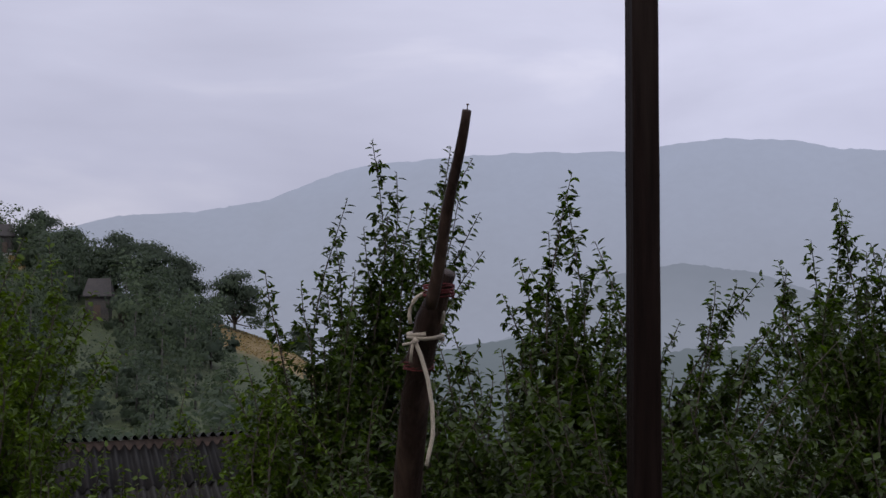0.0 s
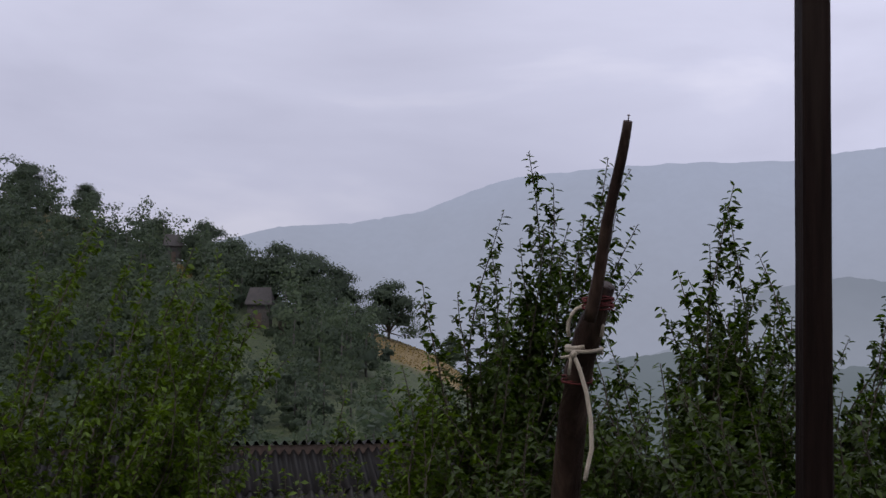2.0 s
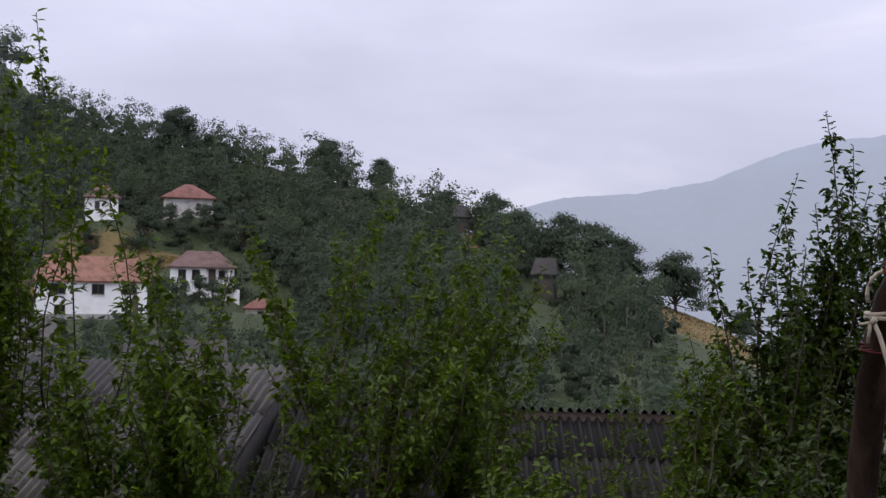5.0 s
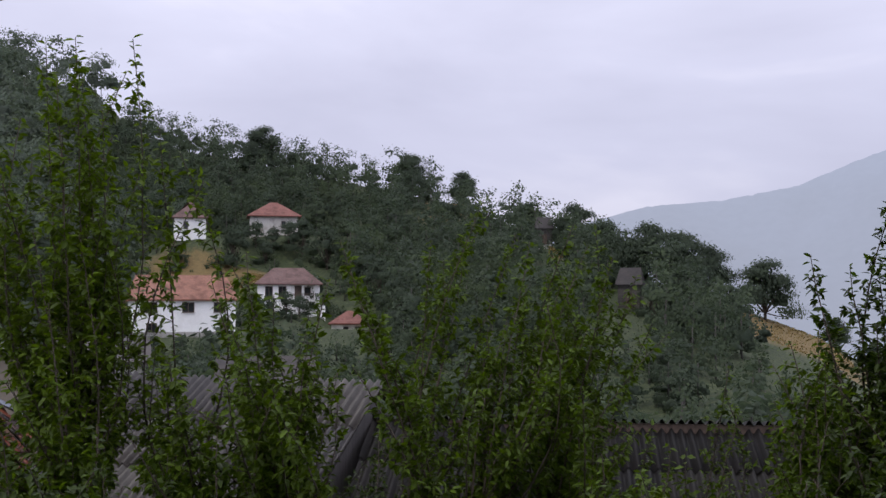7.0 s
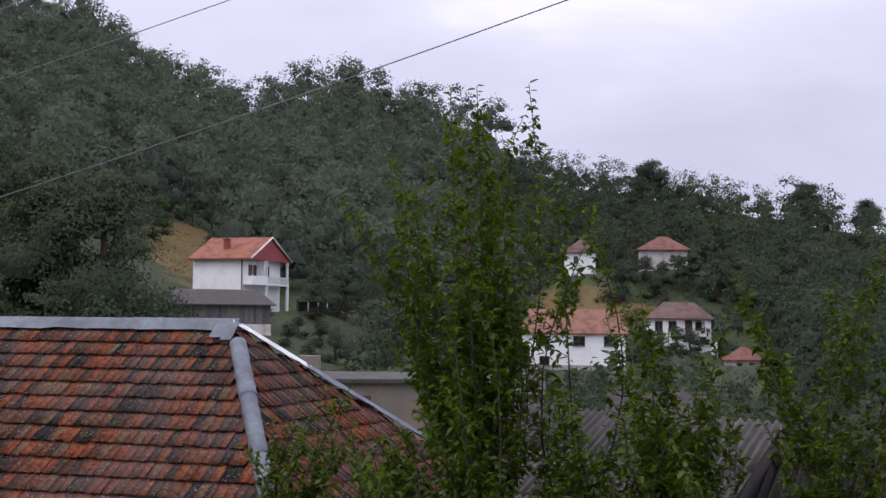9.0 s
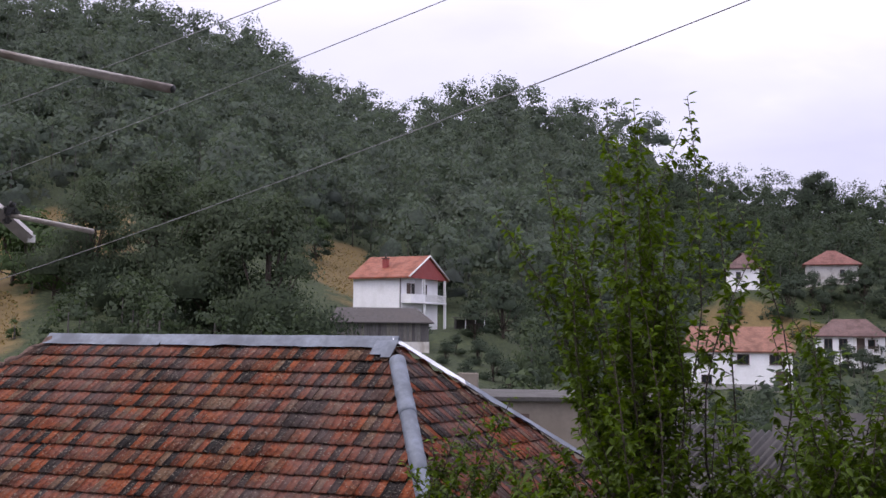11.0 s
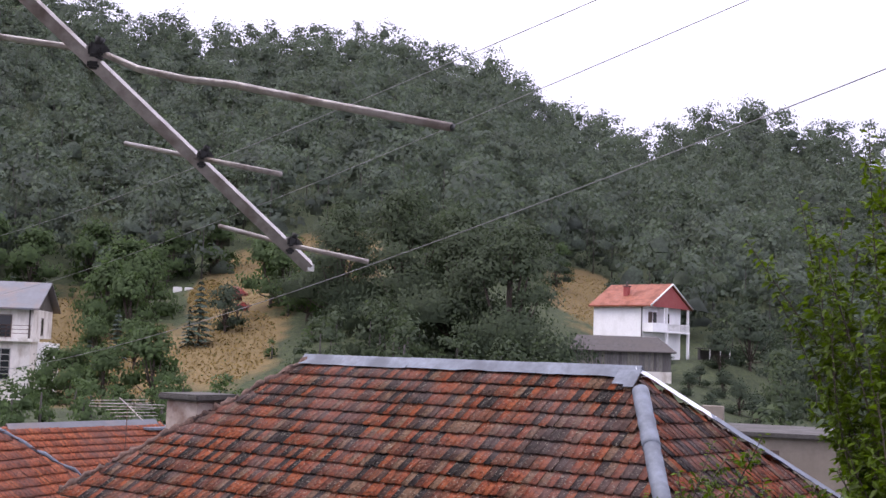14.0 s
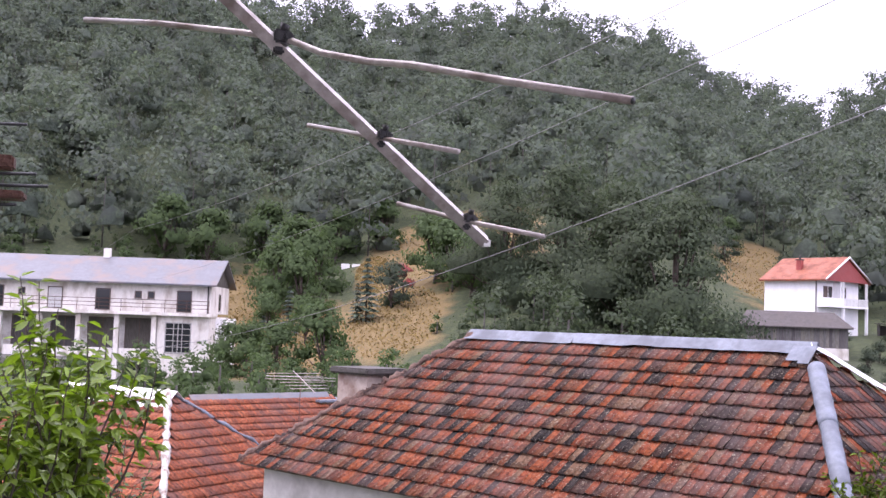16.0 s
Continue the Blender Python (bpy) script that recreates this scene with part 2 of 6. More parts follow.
CONCRETE = material("concrete", (0.35, 0.34, 0.32), 0.85, 6, 0.2, 0.3, stain=(0.24, 0.23, 0.21), stain_scale=1)


def glass_material():
    m = bpy.data.materials.new("window_glass")
    m.use_nodes = True
    p = m.node_tree.nodes["Principled BSDF"]
    p.inputs["Base Color"].default_value = (0.02, 0.022, 0.025, 1)
    p.inputs["Roughness"].default_value = 0.08
    return m


GLASS = glass_material()


def far_tile_material(name, base, pitch=0.34):
    """Far tiled roof: courses follow the height, tone flecks tile by tile."""
    m = material(name, base, 0.65, 3.5, 0.3, 0.25, stain=tuple(c * 0.62 for c in base), stain_scale=0.8)
    t = m.node_tree
    p = t.nodes["Principled BSDF"]
    co = t.nodes.new("ShaderNodeTexCoord")
    wv = node(t, "ShaderNodeTexWave", {"Vector": co.outputs["Object"], "Scale": 1.0 / pitch * 0.5, "Distortion": 0.6, "Detail": 2.0})
    wv.wave_type, wv.bands_direction, wv.wave_profile = "BANDS", "Z", "SAW"
    bm_ = node(t, "ShaderNodeBump", {"Height": wv.outputs[1], "Strength": 0.6, "Distance": 0.05})
    t.links.new(bm_.outputs[0], p.inputs["Normal"])
    return m


FAR_RED = far_tile_material("far_red_tiles", (0.17, 0.058, 0.042))
FAR_BRIGHT = far_tile_material("far_bright_tiles", (0.26, 0.078, 0.042))
FAR_ORANGE = far_tile_material("far_orange_tiles", (0.23, 0.10, 0.066))
FAR_BROWN = far_tile_material("far_brown_tiles", (0.115, 0.06, 0.053))


# ---- mesh helpers ----
def mesh_from(name, verts, faces, mats, smooth=False, normals=None):
    """A mesh from arrays: verts (n, 3), faces (m, k) all of one size."""
    verts, faces = np.asarray(verts, dtype=np.float32), np.asarray(faces, dtype=np.int32)
    me = bpy.data.meshes.new(name)
    me.vertices.add(len(verts))
    me.vertices.foreach_set("co", verts.ravel())
    k = faces.shape[1]
    me.loops.add(faces.size)
    me.loops.foreach_set("vertex_index", faces.ravel())
    me.polygons.add(len(faces))
    me.polygons.foreach_set("loop_start", np.arange(0, faces.size, k, dtype=np.int32))
    if smooth:
        me.polygons.foreach_set("use_smooth", np.ones(len(faces), dtype=bool))
    me.update(calc_edges=True)
    if normals is not None:
        me.normals_split_custom_set_from_vertices(np.asarray(normals, dtype=np.float32))
    for mt in (mats if isinstance(mats, (list, tuple)) else [mats]):
        me.materials.append(mt)
    return me


def part(name, data, mat, parent, label=""):
    """One mesh object under a thing or a part. data: a bmesh or a finished mesh."""
    if isinstance(data, bmesh.types.BMesh):
        me = bpy.data.meshes.new(name)
        data.to_mesh(me)
        data.free()
        me.materials.append(mat)
        data = me
    ob = new(name, data)
    ob.parent = parent
    return tagged(ob, label)


def thing(name, at=(0, 0, 0), rz=0.0, label="", category="", group="", kind=""):
    ob = new(name)
    ob.empty_display_size = 0.2
    ob.matrix_basis = pose(*at, 0, 0, rz)
    return tagged(ob, label, category, group, kind)


def box(bm, x0, x1, y0, y1, z0, z1, bevel=0.0):
    b = bmesh.new()
    bmesh.ops.create_cube(b, size=1.0)
    for v in b.verts:
        v.co = Vector(((x0 + x1) / 2 + v.co.x * (x1 - x0), (y0 + y1) / 2 + v.co.y * (y1 - y0), (z0 + z1) / 2 + v.co.z * (z1 - z0)))
    if bevel:
        bmesh.ops.bevel(b, geom=list(b.edges), offset=bevel, segments=2, affect="EDGES")
    me = bpy.data.meshes.new("tmp")
    b.to_mesh(me)
    b.free()
    bm.from_mesh(me)
    bpy.data.meshes.remove(me)
    return bm


def boxes(*specs, bevel=0.0):
    bm = bmesh.new()
    for s in specs:
        box(bm, *s, bevel=bevel)
    return bm


def tube(paths, sides=6, cap=True):
    """Tapered tubes: each path is a list of (point, radius)."""
    V, F = [], []
    for path in paths:
        pts = [Vector(p) for p, _ in path]
        base = len(V)
        for i, (p, r) in enumerate(path):
            d = (pts[min(i + 1, len(pts) - 1)] - pts[max(i - 1, 0)]).normalized()
            a = d.cross(Vector((0.31, 0.2, 0.93)) if abs(d.z) < 0.9 else Vector((1, 0.1, 0))).normalized()
            b = d.cross(a)
            for k in range(sides):
                an = 2 * math.pi * k / sides
                V.append(pts[i] + (a * math.cos(an) + b * math.sin(an)) * r)
        for i in range(len(path) - 1):
            for k in range(sides):
                k2 = (k + 1) % sides
                F.append((base + i * sides + k, base + i * sides + k2, base + (i + 1) * sides + k2, base + (i + 1) * sides + k))
        if cap:
            for ring, flip in ((0, True), (len(path) - 1, False)):
                c = len(V)
                V.append(pts[ring])
                for k in range(sides):
                    a, b = base + ring * sides + k, base + ring * sides + (k + 1) % sides
                    F.append((b, a, c, c) if flip else (a, b, c, c))
    me = bpy.data.meshes.new("tube")
    me.from_pydata([tuple(v) for v in V], [], [f if f[2] != f[3] else f[:3] for f in F])
    for p in me.polygons:
        p.use_smooth = True
    return me


def tube_part(name, paths, mat, parent, sides=6, label=""):
    me = tube(paths, sides)
    me.materials.append(mat)
    return part(name, me, mat, parent, label)


def cards(pos, nrm, size, rng, bend=0.25):
    """Small bent leaf sprays: two triangles each, at pos, facing nrm."""
    n = len(pos)
    nrm = nrm / (np.linalg.norm(nrm, axis=1, keepdims=True) + 1e-9)
    ref = rng.normal(size=(n, 3))
    a = np.cross(nrm, ref)
    a /= np.linalg.norm(a, axis=1, keepdims=True) + 1e-9
    b = np.cross(nrm, a)
    s = size[:, None]
    stretch = rng.uniform(0.55, 1.0, (n, 1))
    v = np.stack([pos - a * s, pos - b * s * stretch - nrm * s * bend, pos + a * s, pos + b * s * stretch - nrm * s * bend * 0.4], 1).reshape(-1, 3)
    f = np.arange(4 * n).reshape(n, 4)
    f = np.concatenate([f[:, [0, 1, 2]], f[:, [0, 2, 3]]], 0)
    return v, f


# ---- ground: one sheet from the yard over the slopes to the horizon ----
CREST = [(-180, 400, 30), (-120, 300, 10), (-60, 400, -50), (-20, 420, -58), (-5, 250, -38), (0, 172, -14), (4, 168, -6), (6, 166, -2), (9, 168, 1.3), (11, 168, 4.5), (15, 172, 6), (20, 200, 14), (24, 220, 22),
         (30, 245, 28.5), (34.5, 265, 35), (38, 280, 38.5), (40.8, 295, 45), (43, 330, 62), (46, 340, 66), (50, 345, 75), (53, 345, 73), (56.7, 350, 67), (58, 345, 72), (60, 340, 75), (64, 335, 88), (68, 335, 92), (72, 335, 97), (78, 335, 92), (84, 335, 96), (90, 340, 108), (110, 340, 112), (140, 360, 80), (180, 400, 30)]
FOOT = [(-180, 80, 0, 1.4), (-60, 60, -14, 1.2), (0, 60, -13, 1.2), (9, 60, -8, 1.2), (20, 60, -6, 1.6), (30, 65, -5, 2.3), (42, 70, -4, 2.3), (48, 75, -2, 1.8), (56, 88, 1, 1.4), (70, 70, 1.5, 1.35), (85, 105, 1.2, 1.35), (100, 100, 1, 1.4), (180, 80, 0, 1.4)]


def table(rows, az):
    az = (np.asarray(az, dtype=float) + 180) % 360 - 180
    xs = [r[0] for r in rows]
    return [np.interp(az, xs, [r[i] for r in rows]) for i in range(1, len(rows[0]))]


# levelled ground under the houses: x, y, height, radius
PADS = [(*ways(a, 0, r).xy, z, w) for a, r, z, w in ((37.9, 193, 14.4, 8), (33.7, 203, 15.0, 9), (38.6, 134, -0.3, 11), (33.5, 161, 1.3, 8), (29.8, 152, -1.9, 6), (15.3, 152, 2.6, 5), (19.6, 191, 12.6, 4.5), (54.2, 136, 6.0, 10), (57.2, 118, 3.6, 8), (95.0, 106, 0.0, 20))]


def ground_z(x, y):
    x, y = np.asarray(x, dtype=float), np.asarray(y, dtype=float)
    r, az = np.hypot(x, y), np.degrees(np.arctan2(-x, y))
    rc, zc = table(CREST, az)
    rf, zf, po = table(FOOT, az)
    k = np.clip((r - rf) / (rc - rf), 0, 1)
    z = zf + (zc - zf) * k ** po
    near = np.clip((r - 30) / (rf - 30), 0, 1)
    z = np.where(r < rf, zf * near * near * (3 - 2 * near), z)
    far = np.clip((r - rc) / 260, 0, 1)
    z = z + (-70 - zc) * np.where(r > rc, far * far * (3 - 2 * far), 0)
    z = z - 330 * np.clip((r - rc - 200) / 900, 0, 1)
    for px, py, pz, pr in PADS:
        w = np.exp(-(((x - px) ** 2 + (y - py) ** 2) / pr ** 2) ** 2)
        z = z * (1 - w) + pz * w
    bump = 0.6 * np.sin(x * 0.11 + 1.3) * np.sin(y * 0.093) + 0.3 * np.sin(x * 0.31 + y * 0.27)
    return z + 0.5 * bump * np.clip((r - 40) / 60, 0, 1)


# dry meadows on the slopes: azimuth, distance, half width in degrees, half depth
MEADOWS = [(74, 146, 4.0, 18), (58.2, 163, 2.4, 20), (82.5, 112, 2.8, 18), (77.4, 114, 2.6, 17), (85.5, 124, 1.5, 26), (78.6, 140, 1.0, 10), (39.4, 171, 3.0, 16), (7.5, 160, 3.5, 12), (25, 214, 1.3, 8), (35.5, 180, 1.3, 5), (19.2, 187, 0.4, 5)]


def build_ground():
    azs = np.concatenate([np.arange(-180, -30, 4.0), np.arange(-30, 110, 1.0), np.arange(110, 180, 4.0)])
    rs = np.concatenate([[0.01], np.arange(4, 60, 4.0), np.arange(60, 360, 6.0), np.geomspace(370, 4800, 26)])
    A, Rr = np.meshgrid(np.radians(azs), rs)
    X, Y = -np.sin(A) * Rr, np.cos(A) * Rr
    Zz = ground_z(X, Y)
    n, m = len(azs), len(rs)
    idx = np.arange(n * m).reshape(m, n)
    nx = np.roll(idx, -1, axis=1)
    f = np.stack([idx[:-1], nx[:-1], nx[1:], idx[1:]], -1).reshape(-1, 4)[:, ::-1]
    me = mesh_from("ground", np.stack([X, Y, Zz], -1).reshape(-1, 3), f, [], True)
    m_ = bpy.data.materials.new("meadow_ground")
    m_.use_nodes = True
    t = m_.node_tree
    p = t.nodes["Principled BSDF"]
    co = t.nodes.new("ShaderNodeNewGeometry")
    n1 = node(t, "ShaderNodeTexNoise", {"Vector": co.outputs["Position"], "Scale": 1.6, "Detail": 7.0, "Roughness": 0.7})
    n2 = node(t, "ShaderNodeTexNoise", {"Vector": co.outputs["Position"], "Scale": 0.11, "Detail": 5.0, "Roughness": 0.6})
    att = t.nodes.new("ShaderNodeAttribute")
    att.attribute_name = "dry"
    green = ramp(t, n1.outputs[0], [(0.32, (0.011, 0.018, 0.006)), (0.52, (0.032, 0.046, 0.014)), (0.7, (0.07, 0.082, 0.03))])
    straw = ramp(t, n1.outputs[0], [(0.3, (0.115, 0.082, 0.032)), (0.7, (0.17, 0.118, 0.045))])
    f1 = math_node(t, "ADD", att.outputs["Fac"], math_node(t, "MULTIPLY", math_node(t, "SUBTRACT", n2.outputs[0], 0.5), 1.5))
    fac = ramp(t, f1, [(0.35, (0, 0, 0)), (0.62, (1, 1, 1))])
    t.links.new(mix(t, fac, green, straw), p.inputs["Base Color"])
    p.inputs["Roughness"].default_value = 0.95
    b = node(t, "ShaderNodeBump", {"Height": n1.outputs[0], "Strength": 0.4, "Distance": 0.2})
    t.links.new(b.outputs[0], p.inputs["Normal"])
    me.materials.append(m_)
    az, r = np.degrees(A).ravel(), Rr.ravel()
    dry = np.zeros(len(r))
    for a0, r0, wa, wr in MEADOWS:
        dry = np.maximum(dry, np.clip(1.6 - np.sqrt(((az - a0) / wa) ** 2 + ((r - r0) / wr) ** 2), 0, 1))
    at = me.attributes.new("dry", "FLOAT", "POINT")
    at.data.foreach_set("value", dry.astype(np.float32))
    tagged(new("ground", me), "sloping ground with green and straw-dry grass", "ground", kind="structure")


build_ground()


# ---- far mountains, rain mist painted in as a blue-grey glow ----
def painted_haze(name, low, high, z0, z1):
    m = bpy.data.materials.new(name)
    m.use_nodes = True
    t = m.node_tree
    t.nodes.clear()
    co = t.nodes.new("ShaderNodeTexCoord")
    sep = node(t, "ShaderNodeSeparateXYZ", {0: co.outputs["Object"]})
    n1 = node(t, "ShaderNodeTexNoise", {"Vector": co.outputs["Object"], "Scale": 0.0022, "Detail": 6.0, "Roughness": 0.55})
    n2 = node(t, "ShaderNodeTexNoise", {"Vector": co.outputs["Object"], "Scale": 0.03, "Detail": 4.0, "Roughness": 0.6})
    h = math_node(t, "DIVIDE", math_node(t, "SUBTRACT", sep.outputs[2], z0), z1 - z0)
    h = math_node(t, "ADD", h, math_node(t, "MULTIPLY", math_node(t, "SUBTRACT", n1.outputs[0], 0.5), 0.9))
    # painted haze: mist colour blended by height, then given off as glow
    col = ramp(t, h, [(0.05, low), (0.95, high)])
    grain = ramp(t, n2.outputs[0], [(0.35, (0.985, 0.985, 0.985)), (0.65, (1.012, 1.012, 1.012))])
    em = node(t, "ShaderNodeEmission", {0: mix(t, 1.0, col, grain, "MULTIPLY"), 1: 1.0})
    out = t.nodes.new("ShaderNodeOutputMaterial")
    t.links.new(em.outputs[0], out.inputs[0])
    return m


def mountain(name, dist, rows, mat, rough, label):
    """A ridge of hills with rain mist in its glowing colour: a solid slope that falls towards the valley."""
    azs = np.linspace(rows[0][0], rows[-1][0], 420)
    el = np.interp(azs, [r[0] for r in rows], [r[1] for r in rows])
    V, k = [], 14
    for j in range(k):
        q = j / (k - 1)
        for a, e in zip(azs, el):
            jag = rough * (noise.noise(Vector((a * 3.0, dist, 0))) + 0.5 * noise.noise(Vector((a * 11.0, dist, 4))) + 0.4 * noise.noise(Vector((a * 31.0, dist, 7))))
            d = dist - (1 - q) * dist * 0.28 + 40 * noise.noise(Vector((a * 0.7, q * 4, dist)))
            top = 6 + dist * math.tan(radians(e + jag))
            z = -430 + (top + 430) * q ** 0.8
            V.append((-math.sin(radians(a)) * d, math.cos(radians(a)) * d, z))
    n = len(azs)
    idx = np.arange(n * k).reshape(k, n)
    f = np.stack([idx[:-1, :-1], idx[:-1, 1:], idx[1:, 1:], idx[1:, :-1]], -1).reshape(-1, 4)
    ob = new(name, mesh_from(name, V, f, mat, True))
    ob.visible_shadow = False
    tagged(ob, label, "mountain", kind="structure")


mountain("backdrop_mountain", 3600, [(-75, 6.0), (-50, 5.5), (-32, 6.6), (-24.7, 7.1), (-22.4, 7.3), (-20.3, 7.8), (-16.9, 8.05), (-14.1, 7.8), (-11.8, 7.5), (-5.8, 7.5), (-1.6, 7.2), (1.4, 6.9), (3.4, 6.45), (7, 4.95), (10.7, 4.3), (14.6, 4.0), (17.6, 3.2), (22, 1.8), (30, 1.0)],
         painted_haze("painted_mist_far", (0.30, 0.325, 0.41), (0.345, 0.38, 0.50), 0, 480), 0.05, "wooded mountain ridge, rain mist painted on in pale blue")
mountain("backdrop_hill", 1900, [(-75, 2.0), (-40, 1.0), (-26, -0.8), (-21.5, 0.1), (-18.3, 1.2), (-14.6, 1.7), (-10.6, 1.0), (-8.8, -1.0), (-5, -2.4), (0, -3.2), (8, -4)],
         painted_haze("painted_mist_near", (0.25, 0.275, 0.34), (0.215, 0.24, 0.30), -60, 70), 0.07, "lower wooded hill, mist painted on in grey-blue")
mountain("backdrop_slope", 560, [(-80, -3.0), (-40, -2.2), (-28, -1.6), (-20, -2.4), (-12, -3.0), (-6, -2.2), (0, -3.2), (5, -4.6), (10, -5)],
         painted_haze("painted_mist_slope", (0.10, 0.12, 0.13), (0.15, 0.175, 0.205), -70, -20), 0.16, "wooded valley slope, mist painted on in grey")


# ---- trees ----
def crown_points(rng, n, lobes, fill=0.6):
    """Points and outward directions over a set of lobes (centre, radii)."""
    w = np.array([l[1][0] * l[1][1] for l in lobes])
    which = rng.choice(len(lobes), n, p=w / w.sum())
    c = np.array([l[0] for l in lobes])[which]
    rad = np.array([l[1] for l in lobes])[which]
    d = rng.normal(size=(n, 3))
    d /= np.linalg.norm(d, axis=1, keepdims=True)
    d[:, 2] = np.where(d[:, 2] < -0.35, -d[:, 2] * 0.6, d[:, 2])
    k = 1 - fill * rng.random((n, 1)) ** 2 + rng.normal(0, 0.16, (n, 1))
    return c + d * rad * k, d / rad


def make_lobes(rng, n, height, width, base=0.3):
    out = []
    for i in range(n):
        a, q = rng.uniform(0, 6.28), rng.uniform(0, 1)
        z = height * (base + (0.88 - base) * q)
        reach = width * 0.5 * (1 - 0.75 * q ** 2) * rng.uniform(0.35, 0.85)
        s = width * rng.uniform(0.17, 0.30) * (1.15 - 0.5 * q)
        out.append(((math.cos(a) * reach, math.sin(a) * reach, z), (s, s, s * rng.uniform(0.7, 1.0))))
    out.append(((0, 0, height * 0.8), (width * 0.2, width * 0.2, height * 0.2)))
    return out


def unit_ball():
    b = bmesh.new()
    bmesh.ops.create_icosphere(b, subdivisions=1, radius=1.0)
    v = np.array([tuple(q.co) for q in b.verts])
    f = np.array([[q.index for q in t.verts] for t in b.faces])
    b.free()
    return v, f[v[f].mean(1)[:, 2] > -0.45]


BALL_V, BALL_F = unit_ball()


def crown_proto(seed, n, height, width, size, lobes=11, base=0.3, cores=4):
    """Sprays of leaves through the outer half of a crown, shaded as one soft mass, round a few dense inner clumps."""
    rng = np.random.default_rng(seed)
    lb = make_lobes(rng, lobes, height, width, base)
    p, d = crown_points(rng, n, lb)
    d = d / np.linalg.norm(d, axis=1, keepdims=True)
    mid, dims = np.array([0, 0, height * 0.45]), np.array([width, width, height])
    whole = (p - mid) / dims
    whole /= np.linalg.norm(whole, axis=1, keepdims=True) + 1e-9
    nr = 0.45 * d + 0.75 * whole * np.array([1, 1, 0.6]) + rng.normal(0, 0.25, (n, 3))
    v, f = cards(p, nr, size * rng.uniform(0.6, 1.35, n), rng)
    out = 0.4 * d + 0.6 * whole + 0.12 * nr + np.array([0, 0, 0.4])
    out = np.repeat(out / np.linalg.norm(out, axis=1, keepdims=True), 4, axis=0)
    V, F, N, k = [v], [f], [out], len(v)
    for c, rad in sorted((q for q in lb if q[0][2] < 0.74 * height), key=lambda q: -q[1][0])[:cores]:
        q = np.array(c) + BALL_V * np.array(rad) * rng.uniform(0.3, 0.7, (len(BALL_V), 1))
        w = (q - mid) / dims
        nn = 0.3 * BALL_V + 0.6 * w / (np.linalg.norm(w, axis=1, keepdims=True) + 1e-9) + rng.normal(0, 0.2, BALL_V.shape) + np.array([0, 0, 0.4])
        V.append(q)
        F.append(BALL_F + k)
        N.append(nn / np.linalg.norm(nn, axis=1, keepdims=True))
        k += len(BALL_V)
    return np.concatenate(V), np.concatenate(F), lb, np.concatenate(N)


def tree_proto(name, seed, n, height, width, size, leafmat, label, lobes=11, base=0.3, barkmat=None):
    """A broadleaf tree: tapered trunk, limbs to each lobe, crown of small sprays."""
    ob = thing(name, label=label, category="tree")
    v, f, lb, nrm = crown_proto(seed, n, height, width, size, lobes, base)
    part("crown", mesh_from("crown", v, f, leafmat, True, nrm), leafmat, ob)
    fork = Vector((0, 0, height * max(0.12, base * 0.7)))
    r = height * 0.022
    tube_part("trunk", [[((0, 0, -0.8), r * 1.5), ((0.05, 0, fork.z * 0.5), r * 1.1), (fork, r), ((0.1, 0.05, height * 0.75), r * 0.3)]], barkmat or BARK, ob, 7)
    limbs = []
    for c, _ in lb[:-1]:
        c = Vector(c)
        limbs.append([(fork, r * 0.55), (fork.lerp(c, 0.5) + Vector((0, 0, -0.04 * height)), r * 0.35), (c, r * 0.1)])
    tube_part("limb_fork", limbs, barkmat or BARK, ob, 5)
    return ob


def spruce_proto(name, seed, height, width, label):
    rng = np.random.default_rng(seed)
    n = 900
    q = rng.random(n) ** 0.7
    tier = np.round(q * 11) / 11
    rr = width * 0.5 * (1 - tier * 0.94) * rng.random(n) ** 0.5
    a = rng.uniform(0, 6.28, n)
    p = np.stack([np.cos(a) * rr, np.sin(a) * rr, height * (0.08 + 0.9 * tier) - rr * 0.35], 1)
    nr = np.stack([np.cos(a) * 0.5, np.sin(a) * 0.5, np.ones(n)], 1) + rng.normal(0, 0.25, (n, 3))
    v, f = cards(p, nr, width * 0.075 * rng.uniform(0.6, 1.3, n), rng)
    ob = thing(name, label=label, category="tree")
    part("crown", mesh_from("crown", v, f, SPRUCE), SPRUCE, ob)
    tube_part("trunk", [[((0, 0, -0.5), height * 0.02), ((0, 0, height * 0.95), 0.01)]], BARK, ob, 6)
    return ob


def at_polar(az, r, scale=1.0, turn=0.0, dz=0.0):
    p = ways(az, 0, r)
    return Matrix.Translation((p.x, p.y, float(ground_z(p.x, p.y)) + dz)) @ Matrix.Rotation(turn, 4, "Z") @ Matrix.Scale(scale, 4)


def plant(proto, spots, group):
    """Stand copies of a tree at (azimuth, distance, scale); the first takes the tree itself."""
    rng = random.Random(len(spots) * 7 + int(spots[0][1]))
    for i, (az, r, s) in enumerate(spots):
        m = at_polar(az, r, s, rng.uniform(0, 6.28), -0.1)
        if i == 0:
            proto.matrix_basis = m
            proto["group"] = group
        else:
            copy_thing(proto, m)["group"] = group


